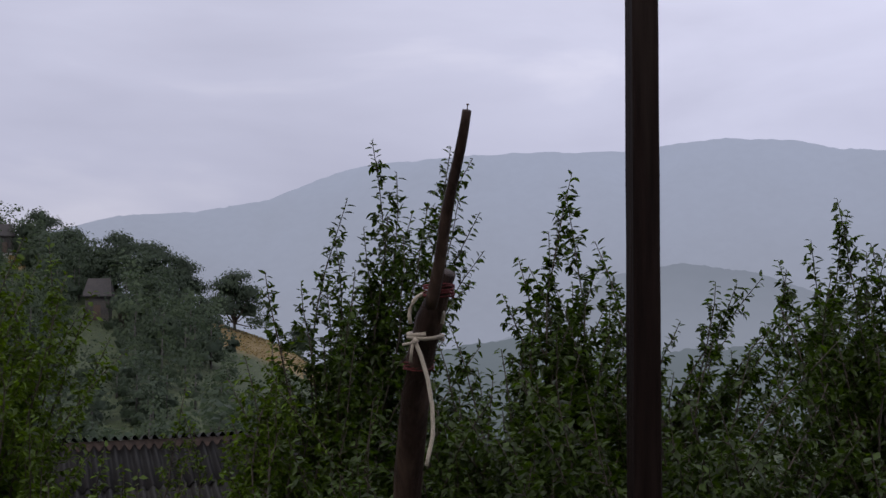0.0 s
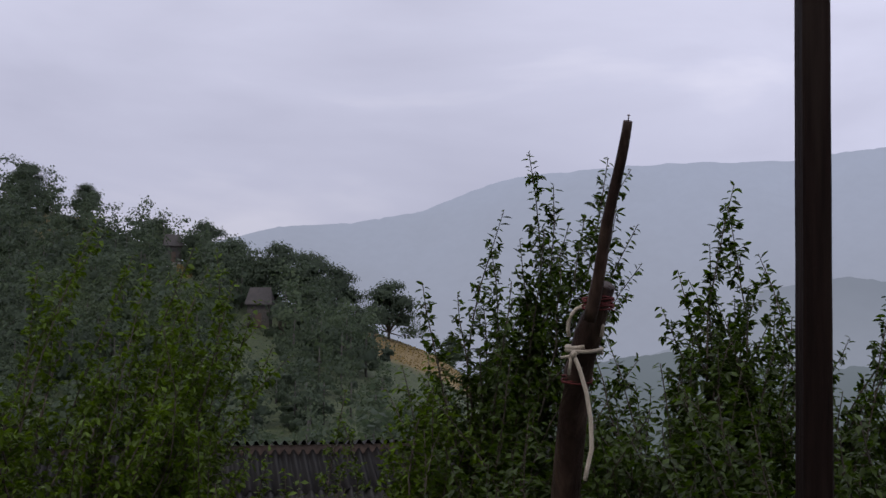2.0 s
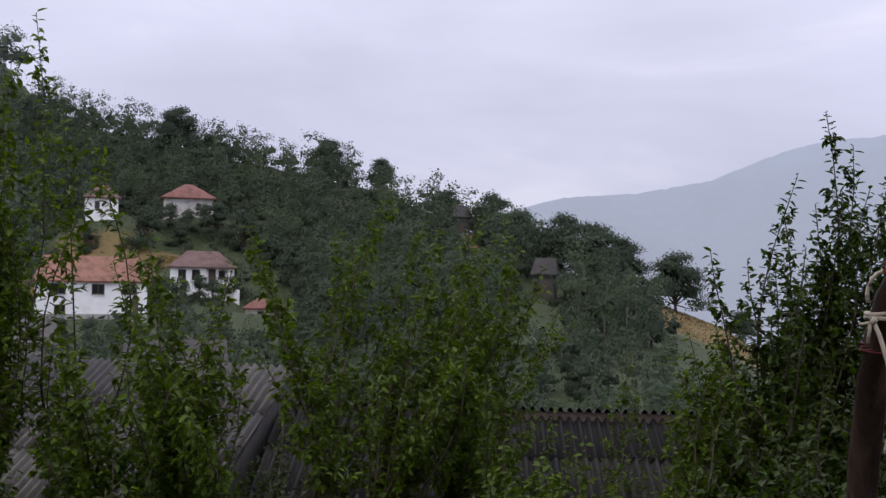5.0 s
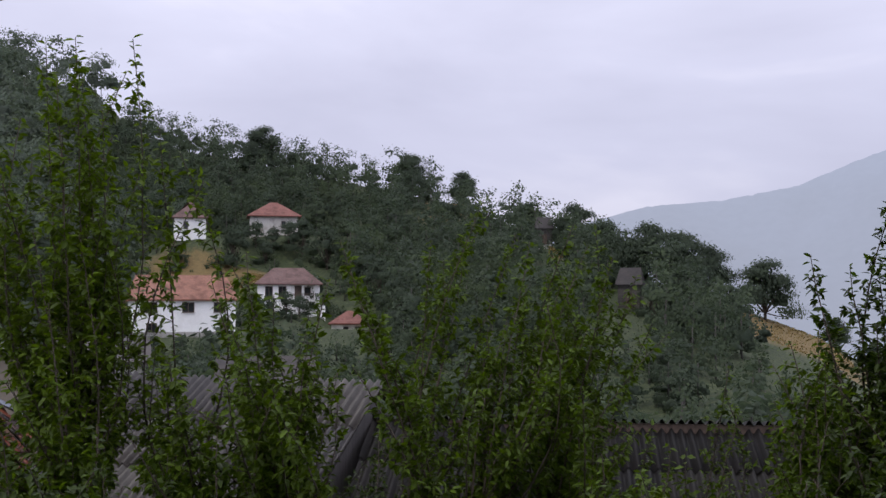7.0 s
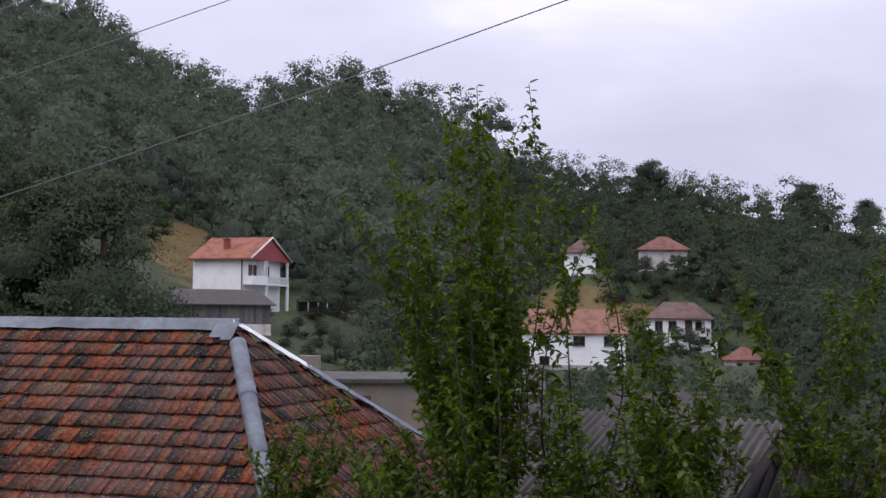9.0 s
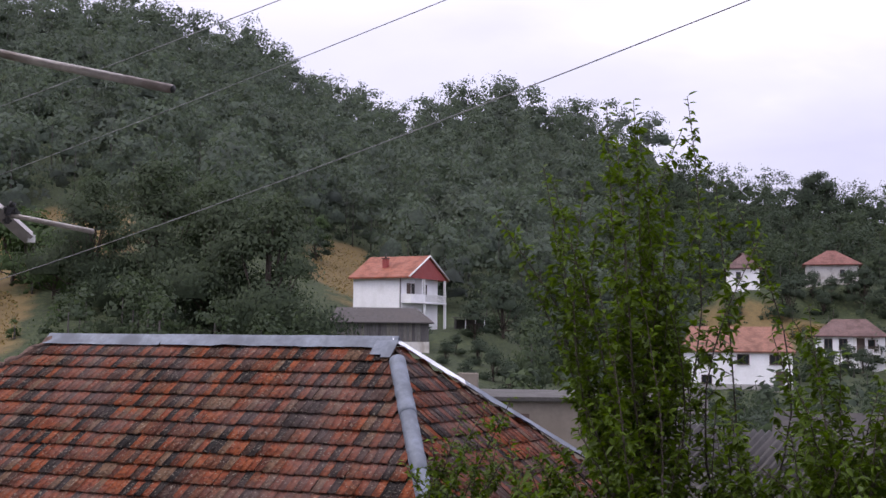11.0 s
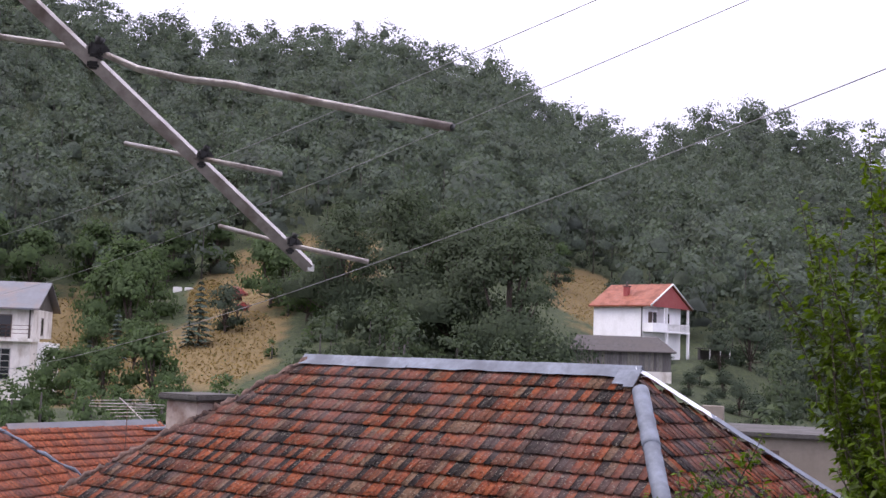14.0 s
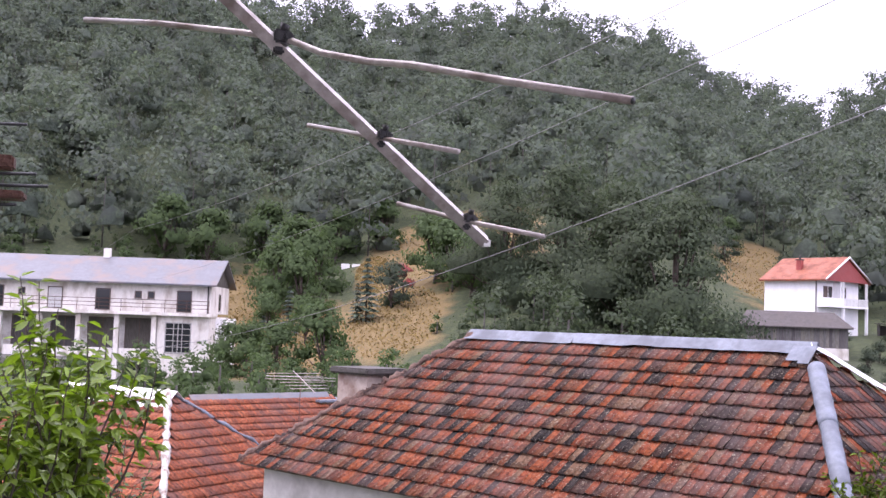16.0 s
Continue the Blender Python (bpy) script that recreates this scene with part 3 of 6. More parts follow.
def forest(name, label, spots, mat, seed, n=230, h=(9, 15), size=0.018):
    """Far woods: too many trees to count, crowns and trunks joined."""
    rng = np.random.default_rng(seed)
    protos = [crown_proto(seed * 10 + i, n, 1.0, 0.66 + 0.12 * (i % 3), size, 16, 0.08) for i in range(7)]
    V, F, N, base, T = [], [], [], 0, []
    for az, r in spots:
        p = ways(az, 0, r)
        z = float(ground_z(p.x, p.y))
        s = rng.uniform(*h)
        v, f, _, nv = protos[rng.integers(7)]
        a = rng.uniform(0, 6.28)
        c, sn = math.cos(a), math.sin(a)
        wd = rng.uniform(0.85, 1.2)
        v2 = np.stack([(v[:, 0] * c - v[:, 1] * sn) * s * wd + p.x, (v[:, 0] * sn + v[:, 1] * c) * s * wd + p.y, v[:, 2] * s + z], 1)
        V.append(v2)
        F.append(f + base)
        N.append(np.stack([nv[:, 0] * c - nv[:, 1] * sn, nv[:, 0] * sn + nv[:, 1] * c, nv[:, 2]], 1))
        base += len(v)
        T.append([((p.x, p.y, z - 0.5), 0.13), ((p.x, p.y, z + s * 0.6), 0.05)])
    ob = thing(name, label=label, category="woods", kind="stuff")
    c = part("crowns", mesh_from("crowns", np.concatenate(V), np.concatenate(F), mat, True, np.concatenate(N)), mat, ob)
    c["kind"] = "stuff"
    tk = tube_part("trunks", T, GREYBARK, ob, 4)
    tk["kind"] = "stuff"
    return ob


def scatter(rng, az0, az1, r0, r1, spacing, keep):
    out = []
    r = r0
    while r < r1:
        step = math.degrees(spacing / r)
        az = az0 + rng.random() * step
        while az < az1:
            a2, r2 = az + rng.normal() * step * 0.3, r + rng.normal() * spacing * 0.3
            if keep(a2, r2):
                out.append((a2, r2))
            az += step
        r += spacing * 0.9
    return out


def in_meadow(az, r, grow=1.0):
    return any(((az - a) / (wa * grow)) ** 2 + ((r - r0) / (wr * grow)) ** 2 < 1 for a, r0, wa, wr in MEADOWS)


def crest_r(az):
    return float(table(CREST, az)[0])


def build_woods():
    rng = np.random.default_rng(5)
    # tall beech hill
    big = scatter(rng, 42.5, 104, 150, 372, 8.2, lambda a, r: r < crest_r(a) + 13 and r > (150 if a < 56.2 else (184 if a < 63 else 150)) and not in_meadow(a, r, 1.05))
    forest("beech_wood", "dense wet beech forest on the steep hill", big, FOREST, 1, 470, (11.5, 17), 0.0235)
    # lower hill with the houses
    low = scatter(rng, 9.5, 43.5, 85, 300, 4.7, lambda a, r: not (r < 120 and 27.5 < a < 43.5) and (a > 14.0 or r < 160) and r < crest_r(a) + 6 and not in_meadow(a, r, 1.0) and not (168 < r < 212 and 30.5 < a < 41) and not (118 < r < 172 and 27.5 < a < 44) and not (104 < r < 158 and 14 < a < 17.6)
                  and not (150 < r < 195 and 18.4 < a < 20.6) and not (21.5 < a < 25.5 and r > crest_r(a) - 14) and not (a < 11 and r > 140) and r > 95 + rng.random() * 30)
    forest("hillside_wood", "mixed dark green trees covering the lower hill", low, WOODS, 2, 380, (6.5, 10.5), 0.024)
    foot = scatter(rng, -2, 48, 44, 97, 5.6, lambda a, r: a < 45 or r < 85)
    forest("valley_thicket", "low trees filling the valley behind the sheds", foot, WOODS, 6, 300, (4.0, 6.6), 0.029)
    slope = scatter(rng, 8, 44, 95, 150, 5.0, lambda a, r: not (36.6 < a < 42.0 and r < 131) and not (28.0 < a < 31.2) and not (r > 108 and 31.2 < a < 44) and not (116 < r and 13.6 < a < 17.8) and not (a < 11.5 and r > 116) and not in_meadow(a, r, 1.0))
    forest("slope_wood", "small trees crowding the foot of the hill", slope, WOODS, 16, 320, (3.6, 5.8), 0.027)
    mid = scatter(rng, 45.2, 51.2, 95, 155, 6.2, lambda a, r: not in_meadow(a, r, 1.0) and (a < 49.5 or r > 138))
    forest("hollow_wood", "trees in the hollow beside the white house", mid, WOODS, 7, 440, (5, 8.5), 0.026)
    # trees in the valley below the meadow spur
    val = scatter(rng, -32, 12, 70, 150, 7.5, lambda a, r: ground_z(*ways(a, 0, r).xy) < 6 and not in_meadow(a, r, 1.0) and r < crest_r(a) - 12 and (a < 2 or r < 112))
    forest("valley_wood", "trees on the slope below the dry meadow", val, WOODS, 3, 280, (5, 8), 0.029)
    # bushes and young trees on the near slope
    bush = scatter(rng, 72, 98, 80, 158, 4.2, lambda a, r: not in_meadow(a, r, 0.8) and not (84 < a < 99 and r < 122) and not (75.5 < a < 81.5 and r < 148) and rng.random() < 0.5)
    forest("slope_thicket", "young trees and bushes on the grassy slope", bush, BUSHLEAF, 4, 340, (1.6, 3.6), 0.034)
    under = scatter(rng, 58.5, 100, 42, 84, 4.6, lambda a, r: not (r < 50 and a > 80))
    forest("undergrowth", "bushes between the tiled roofs and the slope", under, BUSHLEAF, 8, 280, (2.0, 3.6), 0.034)
    def clear(a, r):
        p = ways(a, 0, r)
        return all((p.x - x) ** 2 + (p.y - y) ** 2 > (w * 0.75) ** 2 for x, y, _, w in PADS)
    gar = scatter(rng, 27, 44, 97, 172, 4.0, lambda a, r: clear(a, r) and not (28.2 < a < 31.8 and 128 < r < 153) and not (36 < a < 42 and 119 < r < 132)) + scatter(rng, 30, 41.5, 176, 214, 4.6, lambda a, r: clear(a, r) and not in_meadow(a, r, 0.7))
    forest("garden_thicket", "bushes and young fruit trees between the village houses", gar, WOODS, 17, 220, (1.9, 3.8), 0.033)
    skirt = scatter(rng, 61.4, 74, 84, 100, 4.2, lambda a, r: True)
    forest("walnut_skirt", "dark bushes under the walnut trees", skirt, WALNUT, 9, 400, (4, 6.5), 0.027)


build_woods()

walnut = tree_proto("walnut_tree", 11, 21000, 17.5, 15.0, 0.165, WALNUT, "large dark green walnut tree behind the tiled roof", 20, 0.05)
plant(walnut, [(62.9, 100, 0.88), (65.4, 104, 1.0), (68.2, 108, 1.04), (71.8, 112, 0.86)], "walnut trees")
oak = tree_proto("round_tree", 12, 8000, 9.5, 10.0, 0.17, WOODS, "round leafy tree on the edge of the dry meadow", 16, 0.08)
plant(oak, [(8.6, 169, 1.0), (16.6, 172, 1.0), (14.5, 168, 1.12), (12.9, 166, 1.02), (11.5, 165, 0.86), (18.3, 190, 0.95), (20.6, 205, 0.7), (26.9, 232, 0.95), (34.6, 262, 1.1), (5.2, 176, 0.55), (3.4, 180, 0.5), (24.0, 222, 0.75), (44.5, 106, 0.8)], "meadow trees")
orchard = tree_proto("orchard_tree", 13, 2000, 6.5, 5.8, 0.145, WOODS, "leafy green fruit tree on the slope near the houses", 12, 0.08)
plant(orchard, [(31.9, 160, 1.0), (33.2, 195, 0.75), (34.0, 194, 0.7), (34.9, 195, 0.8), (35.6, 194, 0.7), (37.4, 121, 0.45), (35.0, 150, 0.6), (33.3, 151, 0.62), (34.2, 149, 0.58), (34.6, 147, 0.5), (32.6, 150, 0.6), (41.6, 124, 0.6), (28.4, 160, 1.1), (36.0, 186, 1.2), (38.9, 184, 0.8), (32.5, 193, 1.2), (34.4, 190, 0.75), (31.2, 186, 1.3), (41.5, 176, 0.9), (44.6, 150, 1.2), (52.0, 128, 0.8), (53.5, 112, 0.42), (52.4, 104, 0.4), (51.0, 110, 0.6), (50.2, 101, 0.6), (54.7, 124, 0.42), (53.0, 120, 0.4), (51.8, 118, 0.5), (37.2, 123, 0.4), (40.0, 122, 0.4), (38.7, 121, 0.42), (50.5, 134, 1.2), (49.0, 122, 1.1), (47.2, 128, 1.3), (56.0, 152, 1.1), (54.5, 156, 1.3), (27.4, 140, 1.1), (27.0, 150, 1.2), (14.2, 144, 0.8), (17.4, 146, 1.0), (12.6, 150, 1.2), (10.4, 146, 1.0), (57.4, 162, 0.8), (60.4, 165, 0.9), (73.4, 128, 0.9), (70.9, 135, 0.9), (77.6, 120, 0.9), (20.5, 182, 0.9), (18.2, 186, 1.0)], "orchard trees")
slope_bush = tree_proto("slope_bush", 16, 2600, 6.0, 5.6, 0.15, BUSHLEAF, "broad green bush on the grassy slope", 12, 0.02)
plant(slope_bush, [(82.3, 128, 1.25), (83.4, 131, 1.2), (82.8, 138, 1.4), (81.6, 136, 1.1), (83.9, 119, 0.7), (75.3, 128, 1.2), (74.4, 124, 1.2), (82.0, 112, 0.7), (85.0, 97, 0.7), (83.4, 94, 0.7), (81.0, 92, 0.9), (87.2, 150, 1.2), (89.4, 152, 1.3), (84.4, 156, 1.2), (78.2, 153, 1.1), (86.0, 100, 0.7), (73.4, 118, 1.0), (60.2, 176, 0.7), (57.0, 172, 0.5), (80.6, 152, 1.0)], "slope bushes")
spruce = spruce_proto("spruce", 14, 8.0, 4.2, "dark young spruce on the grassy slope")
plant(spruce, [(78.9, 116, 0.85), (79.4, 117, 0.6), (74.6, 146, 0.5), (74.1, 148, 0.35), (73.9, 124, 0.5), (84.2, 108, 0.7), (82.9, 118, 0.8), (88.0, 134, 0.9)], "spruces")
redbush = tree_proto("red_bush", 15, 700, 4.2, 3.2, 0.15, REDLEAF, "dark red leafed bush on the dry slope", 7, 0.1)
plant(redbush, [(77.0, 124, 1.0)], "red bush")


# ---- tufts of dry and green grass on the meadows ----
def grass_tufts():
    rng = np.random.default_rng(77)
    STRAW = material("dry_grass", (0.19, 0.14, 0.062), 0.9, 3, 0.15, 0, source="island", spec=0.1, translucent=(1.75, 1.75, 1.6), tones=(0.85, 1.15))
    GREEN = material("green_grass", (0.06, 0.085, 0.028), 0.9, 3, 0.4, 0, source="island", spec=0.1, translucent=(1.75, 1.75, 1.6))
    for name, label, mat, spread, n in (("dry_grass", "tufts of straw-dry grass on the slopes", STRAW, 0.95, 2600), ("green_grass", "tufts of green grass and weeds on the slopes", GREEN, 1.5, 160)):
        P = []
        for a, r, wa, wr in MEADOWS:
            rad, an = np.sqrt(rng.random(n)) * spread, rng.uniform(0, 6.28, n)
            az, rr = np.radians(a + np.cos(an) * rad * wa), r + np.sin(an) * rad * wr
            x, y = -np.sin(az) * rr, np.cos(az) * rr
            P.append(np.stack([x, y, ground_z(x, y) + 0.05], 1))
        P = np.concatenate(P)
        nr = rng.normal(0, 1, P.shape) * np.array([1, 1, 0.25])
        v, f = cards(P, nr, rng.uniform(0.05, 0.16, len(P)), rng)
        up = np.tile(np.array([0.0, 0.0, 1.0]), (len(v), 1)) + np.repeat(nr, 4, axis=0) * 0.2
        ob = new(name, mesh_from(name, v, f, mat, True, up / np.linalg.norm(up, axis=1, keepdims=True)))
        tagged(ob, label, "grass", kind="stuff")


grass_tufts()


# ---- houses ----
def face_frame(e0, e1, top):
    """Axes of a roof face from its eave's ends and a point of its top: along, down, normal."""
    along = (e1 - e0).normalized()
    n = along.cross(top - e0).normalized()
    if n.z < 0:
        n = -n
    down = along.cross(n).normalized()
    if down.z > 0:
        down = -down
    return along, down, n


def prism_roof(corners, ridge0, ridge1, thick=0.12):
    """A closed hip roof: four eave corners anticlockwise from the front left, two ridge ends."""
    bm = bmesh.new()
    top = [bm.verts.new(c) for c in corners] + [bm.verts.new(ridge0), bm.verts.new(ridge1)]
    low = [bm.verts.new(Vector(c) - Vector((0, 0, thick))) for c in corners]
    a, b, c, d, r0, r1 = top
    for f in ((a, b, r1, r0), (b, c, r1), (c, d, r0, r1), (d, a, r0)):
        bm.faces.new(f)
    for i in range(4):
        j = (i + 1) % 4
        bm.faces.new((low[i], low[j], top[j], top[i]))
    bm.faces.new(low[::-1])
    bmesh.ops.recalc_face_normals(bm, faces=bm.faces)
    return bm


def gable_roof(x0, x1, y0, y1, z_eave, z_ridge, thick=0.14):
    """Two slabs that meet over the middle of x; the ridge runs along y."""
    xm = (x0 + x1) / 2
    bm = bmesh.new()
    prof = [(x0, z_eave), (xm, z_ridge), (x1, z_eave), (x1, z_eave - thick), (xm, z_ridge - thick * 1.2), (x0, z_eave - thick)]
    a = [bm.verts.new((x, y0, z)) for x, z in prof]
    b = [bm.verts.new((x, y1, z)) for x, z in prof]
    for i in range(6):
        j = (i + 1) % 6
        bm.faces.new((a[i], a[j], b[j], b[i]))
    for q in (a, b):
        bm.faces.new((q[0], q[1], q[4], q[5]))
        bm.faces.new((q[1], q[2], q[3], q[4]))
    bmesh.ops.recalc_face_normals(bm, faces=bm.faces)
    return bm


def opening(house, wall, u, v, z0, z1, at, kind="window", sill=True, frame_mat=None, inner=None):
    """A window or door from u to v along a wall ('x-', 'x+', 'y-', 'y+') that stands at the coordinate at."""
    fm = frame_mat or BROWNWOOD
    sgn = -1 if wall[1] == "-" else 1
    d0, d1 = sorted((at - sgn * 0.05, at + sgn * 0.05))
    g0, g1 = sorted((at - sgn * 0.02, at + sgn * 0.018))

    def bx(a, b, c, d, lo, hi):
        return (a, b, lo, hi, c, d) if wall[0] == "y" else (lo, hi, a, b, c, d)
    w = 0.09
    specs = [bx(u, u + w, z0, z1, d0, d1), bx(v - w, v, z0, z1, d0, d1), bx(u + w, v - w, z1 - w, z1, d0, d1), bx(u + w, v - w, z0, z0 + w, d0, d1)]
    if v - u > 0.9 and kind == "window":
        m = (u + v) / 2
        specs.append(bx(m - 0.04, m + 0.04, z0 + w, z1 - w, d0, d1))
    ob = part(kind, boxes(*specs), fm, house)
    part("pane" if kind == "window" else "leaf", boxes(bx(u + w * 0.5, v - w * 0.5, z0 + w * 0.5, z1 - w * 0.5, g0, g1)), inner or (GLASS if kind == "window" else BROWNWOOD), ob)
    if sill and kind == "window":
        s0, s1 = sorted((at, at + sgn * 0.12))
        part("sill", boxes(bx(u - 0.08, v + 0.08, z0 - 0.07, z0 - 0.003, s0, s1)), CONCRETE, ob)
    return ob


def cottage(name, at, rz, lx, ly, wall_h, rise, wall_mat, roof_mat, label, openings=(), chimney=None, hip=0.45, over=0.45, base=1.5):
    """A small house with a hipped roof; its front is the wall at y = 0, x runs to the right."""
    h = thing(name, at, rz, label, "house")
    part("wall", boxes((0, lx, 0, ly, -base, wall_h)), wall_mat, h)
    c = [Vector((-over, -over, wall_h)), Vector((lx + over, -over, wall_h)), Vector((lx + over, ly + over, wall_h)), Vector((-over, ly + over, wall_h))]
    k = hip * ly
    part("roof", prism_roof(c, Vector((k, ly / 2, wall_h + rise)), Vector((lx - k, ly / 2, wall_h + rise)), 0.18), roof_mat, h)
    for o in openings:
        opening(h, o[0], o[1], o[2], o[3], o[4], {"y-": 0, "x+": lx, "x-": 0, "y+": ly}[o[0]], o[5] if len(o) > 5 else "window")
    if chimney:
        cx, cy, top = chimney
        ch = part("chimney", boxes((cx - 0.3, cx + 0.3, cy - 0.3, cy + 0.3, wall_h + 0.2, wall_h + rise + top)), RENDER_OLD, h)
        part("cap", boxes((cx - 0.38, cx + 0.38, cy - 0.38, cy + 0.38, wall_h + rise + top + 0.002, wall_h + rise + top + 0.1)), CAPSTONE, ch)
    return h


def spot(az, r, z=None):
    p = ways(az, 0, r)
    return (p.x, p.y, float(ground_z(p.x, p.y)) if z is None else z)


def far_houses():
    cottage("cottage", spot(39.03, 190, 14.6), 40, 5.3, 6, 2.55, 2.75, RENDER_W, FAR_BROWN, "small white cottage with a weathered brown hipped roof", [("y-", 1.5, 2.3, 0.6, 1.9)], None, 0.5)
    cottage("cottage", spot(35.2, 200, 15.2), 36, 8.67, 7.6, 3.05, 2.65, RENDER_GREY, FAR_RED, "pale plastered cottage with a red pyramid roof", [("y-", 5.6, 6.4, 0.9, 2.1)], None, 0.48, 0.6)
    f = cottage("farmhouse", spot(41.23, 130, -0.1), 42, 12.15, 7.0, 4.15, 2.85, RENDER_W, FAR_ORANGE, "long white farmhouse with an orange tiled roof", [("y-", 1.6, 3.2, 2.6, 3.8), ("y-", 6.0, 7.4, 2.6, 3.8), ("y-", 9.6, 11.0, 2.6, 3.8), ("y-", 2.0, 3.2, 0.3, 1.4), ("y-", 10.3, 11.2, 0.0, 1.9, "door")], None, 0.12, 0.35)
    part("plinth", boxes((-0.04, 12.19, -0.05, -0.003, -1.4, 0.35)), CONCRETE, f)
    h = cottage("village_house", spot(34.8, 158, 1.5), 34, 8.9, 6.5, 4.4, 2.3, RENDER_W, FAR_BROWN, "white two-storey house with a dark brown roof and porch", [("y-", 1.1, 2.2, 2.5, 4.0), ("y-", 3.0, 4.1, 2.5, 4.0), ("y-", 5.3, 6.3, 2.2, 4.1, "door"), ("y-", 6.7, 7.6, 2.7, 3.9), ("y-", 1.4, 2.3, 0.2, 1.2)], None, 0.35)
    part("porch_roof", boxes((4.8, 8.2, -1.4, -0.02, 4.15, 4.27)), BROWNWOOD, h)
    part("porch_floor", boxes((4.8, 8.2, -1.4, -0.02, 1.9, 2.1)), RENDER_W, h)
    part("porch_rail", boxes((4.8, 8.2, -1.38, -1.3, 2.9, 2.98)), BROWNWOOD, h)
    for i in range(12):
        part("baluster", boxes((5.0 + i * 0.27, 5.05 + i * 0.27, -1.36, -1.32, 2.103, 2.897)), BROWNWOOD, h)
    for x in (4.9, 6.5, 8.1):
        part("post", boxes((x - 0.07, x + 0.07, -1.29, -1.15, 2.103, 4.147)), FRAMEWHITE, h)
    part("wing", boxes((8.903, 9.7, -0.6, 4.0, -1.5, 1.2)), RENDER_W, h)
    cottage("small_house", spot(30.95, 150, -1.7), 28, 4.8, 4.6, 2.2, 1.65, RENDER_OLD, FAR_RED, "small cream house with a rusty red hipped roof", [("y-", 1.6, 2.35, 0.6, 1.75), ("y-", 3.2, 3.95, 0.6, 1.75)], None, 0.45)
    # grey log barn on the meadow edge and a little one above it
    for az, r, z, s, rot in ((15.96, 150, 2.75, 0.92, 8), (20.15, 190, 12.9, 0.8, 25)):
        b = thing("log_barn", spot(az, r, z), rot, "weathered grey wooden barn with a shingle roof", "barn", "wooden barns")
        lx, ly, wh, rs = 3.25 * s, 4.0 * s, 3.5 * s, 2.5 * s
        k = 9
        for i in range(k):
            part("log", boxes((0, lx, 0, ly, wh * i / k + 0.015, wh * (i + 1) / k)), PLANK, b)
        part("roof", prism_roof([Vector((-0.35, -0.35, wh)), Vector((lx + 0.35, -0.35, wh)), Vector((lx + 0.35, ly + 0.35, wh)), Vector((-0.35, ly + 0.35, wh))], Vector((0.05, ly / 2, wh + rs)), Vector((lx - 0.05, ly / 2, wh + rs)), 0.1), SHINGLE, b)
        part("door", boxes((lx * 0.35, lx * 0.65, -0.05, 0.02, 0.05, wh * 0.62)), BROWNWOOD, b)
        part("footing", boxes((0.1, lx - 0.1, 0.1, ly - 0.1, -1.5, 0.01)), CONCRETE, b)


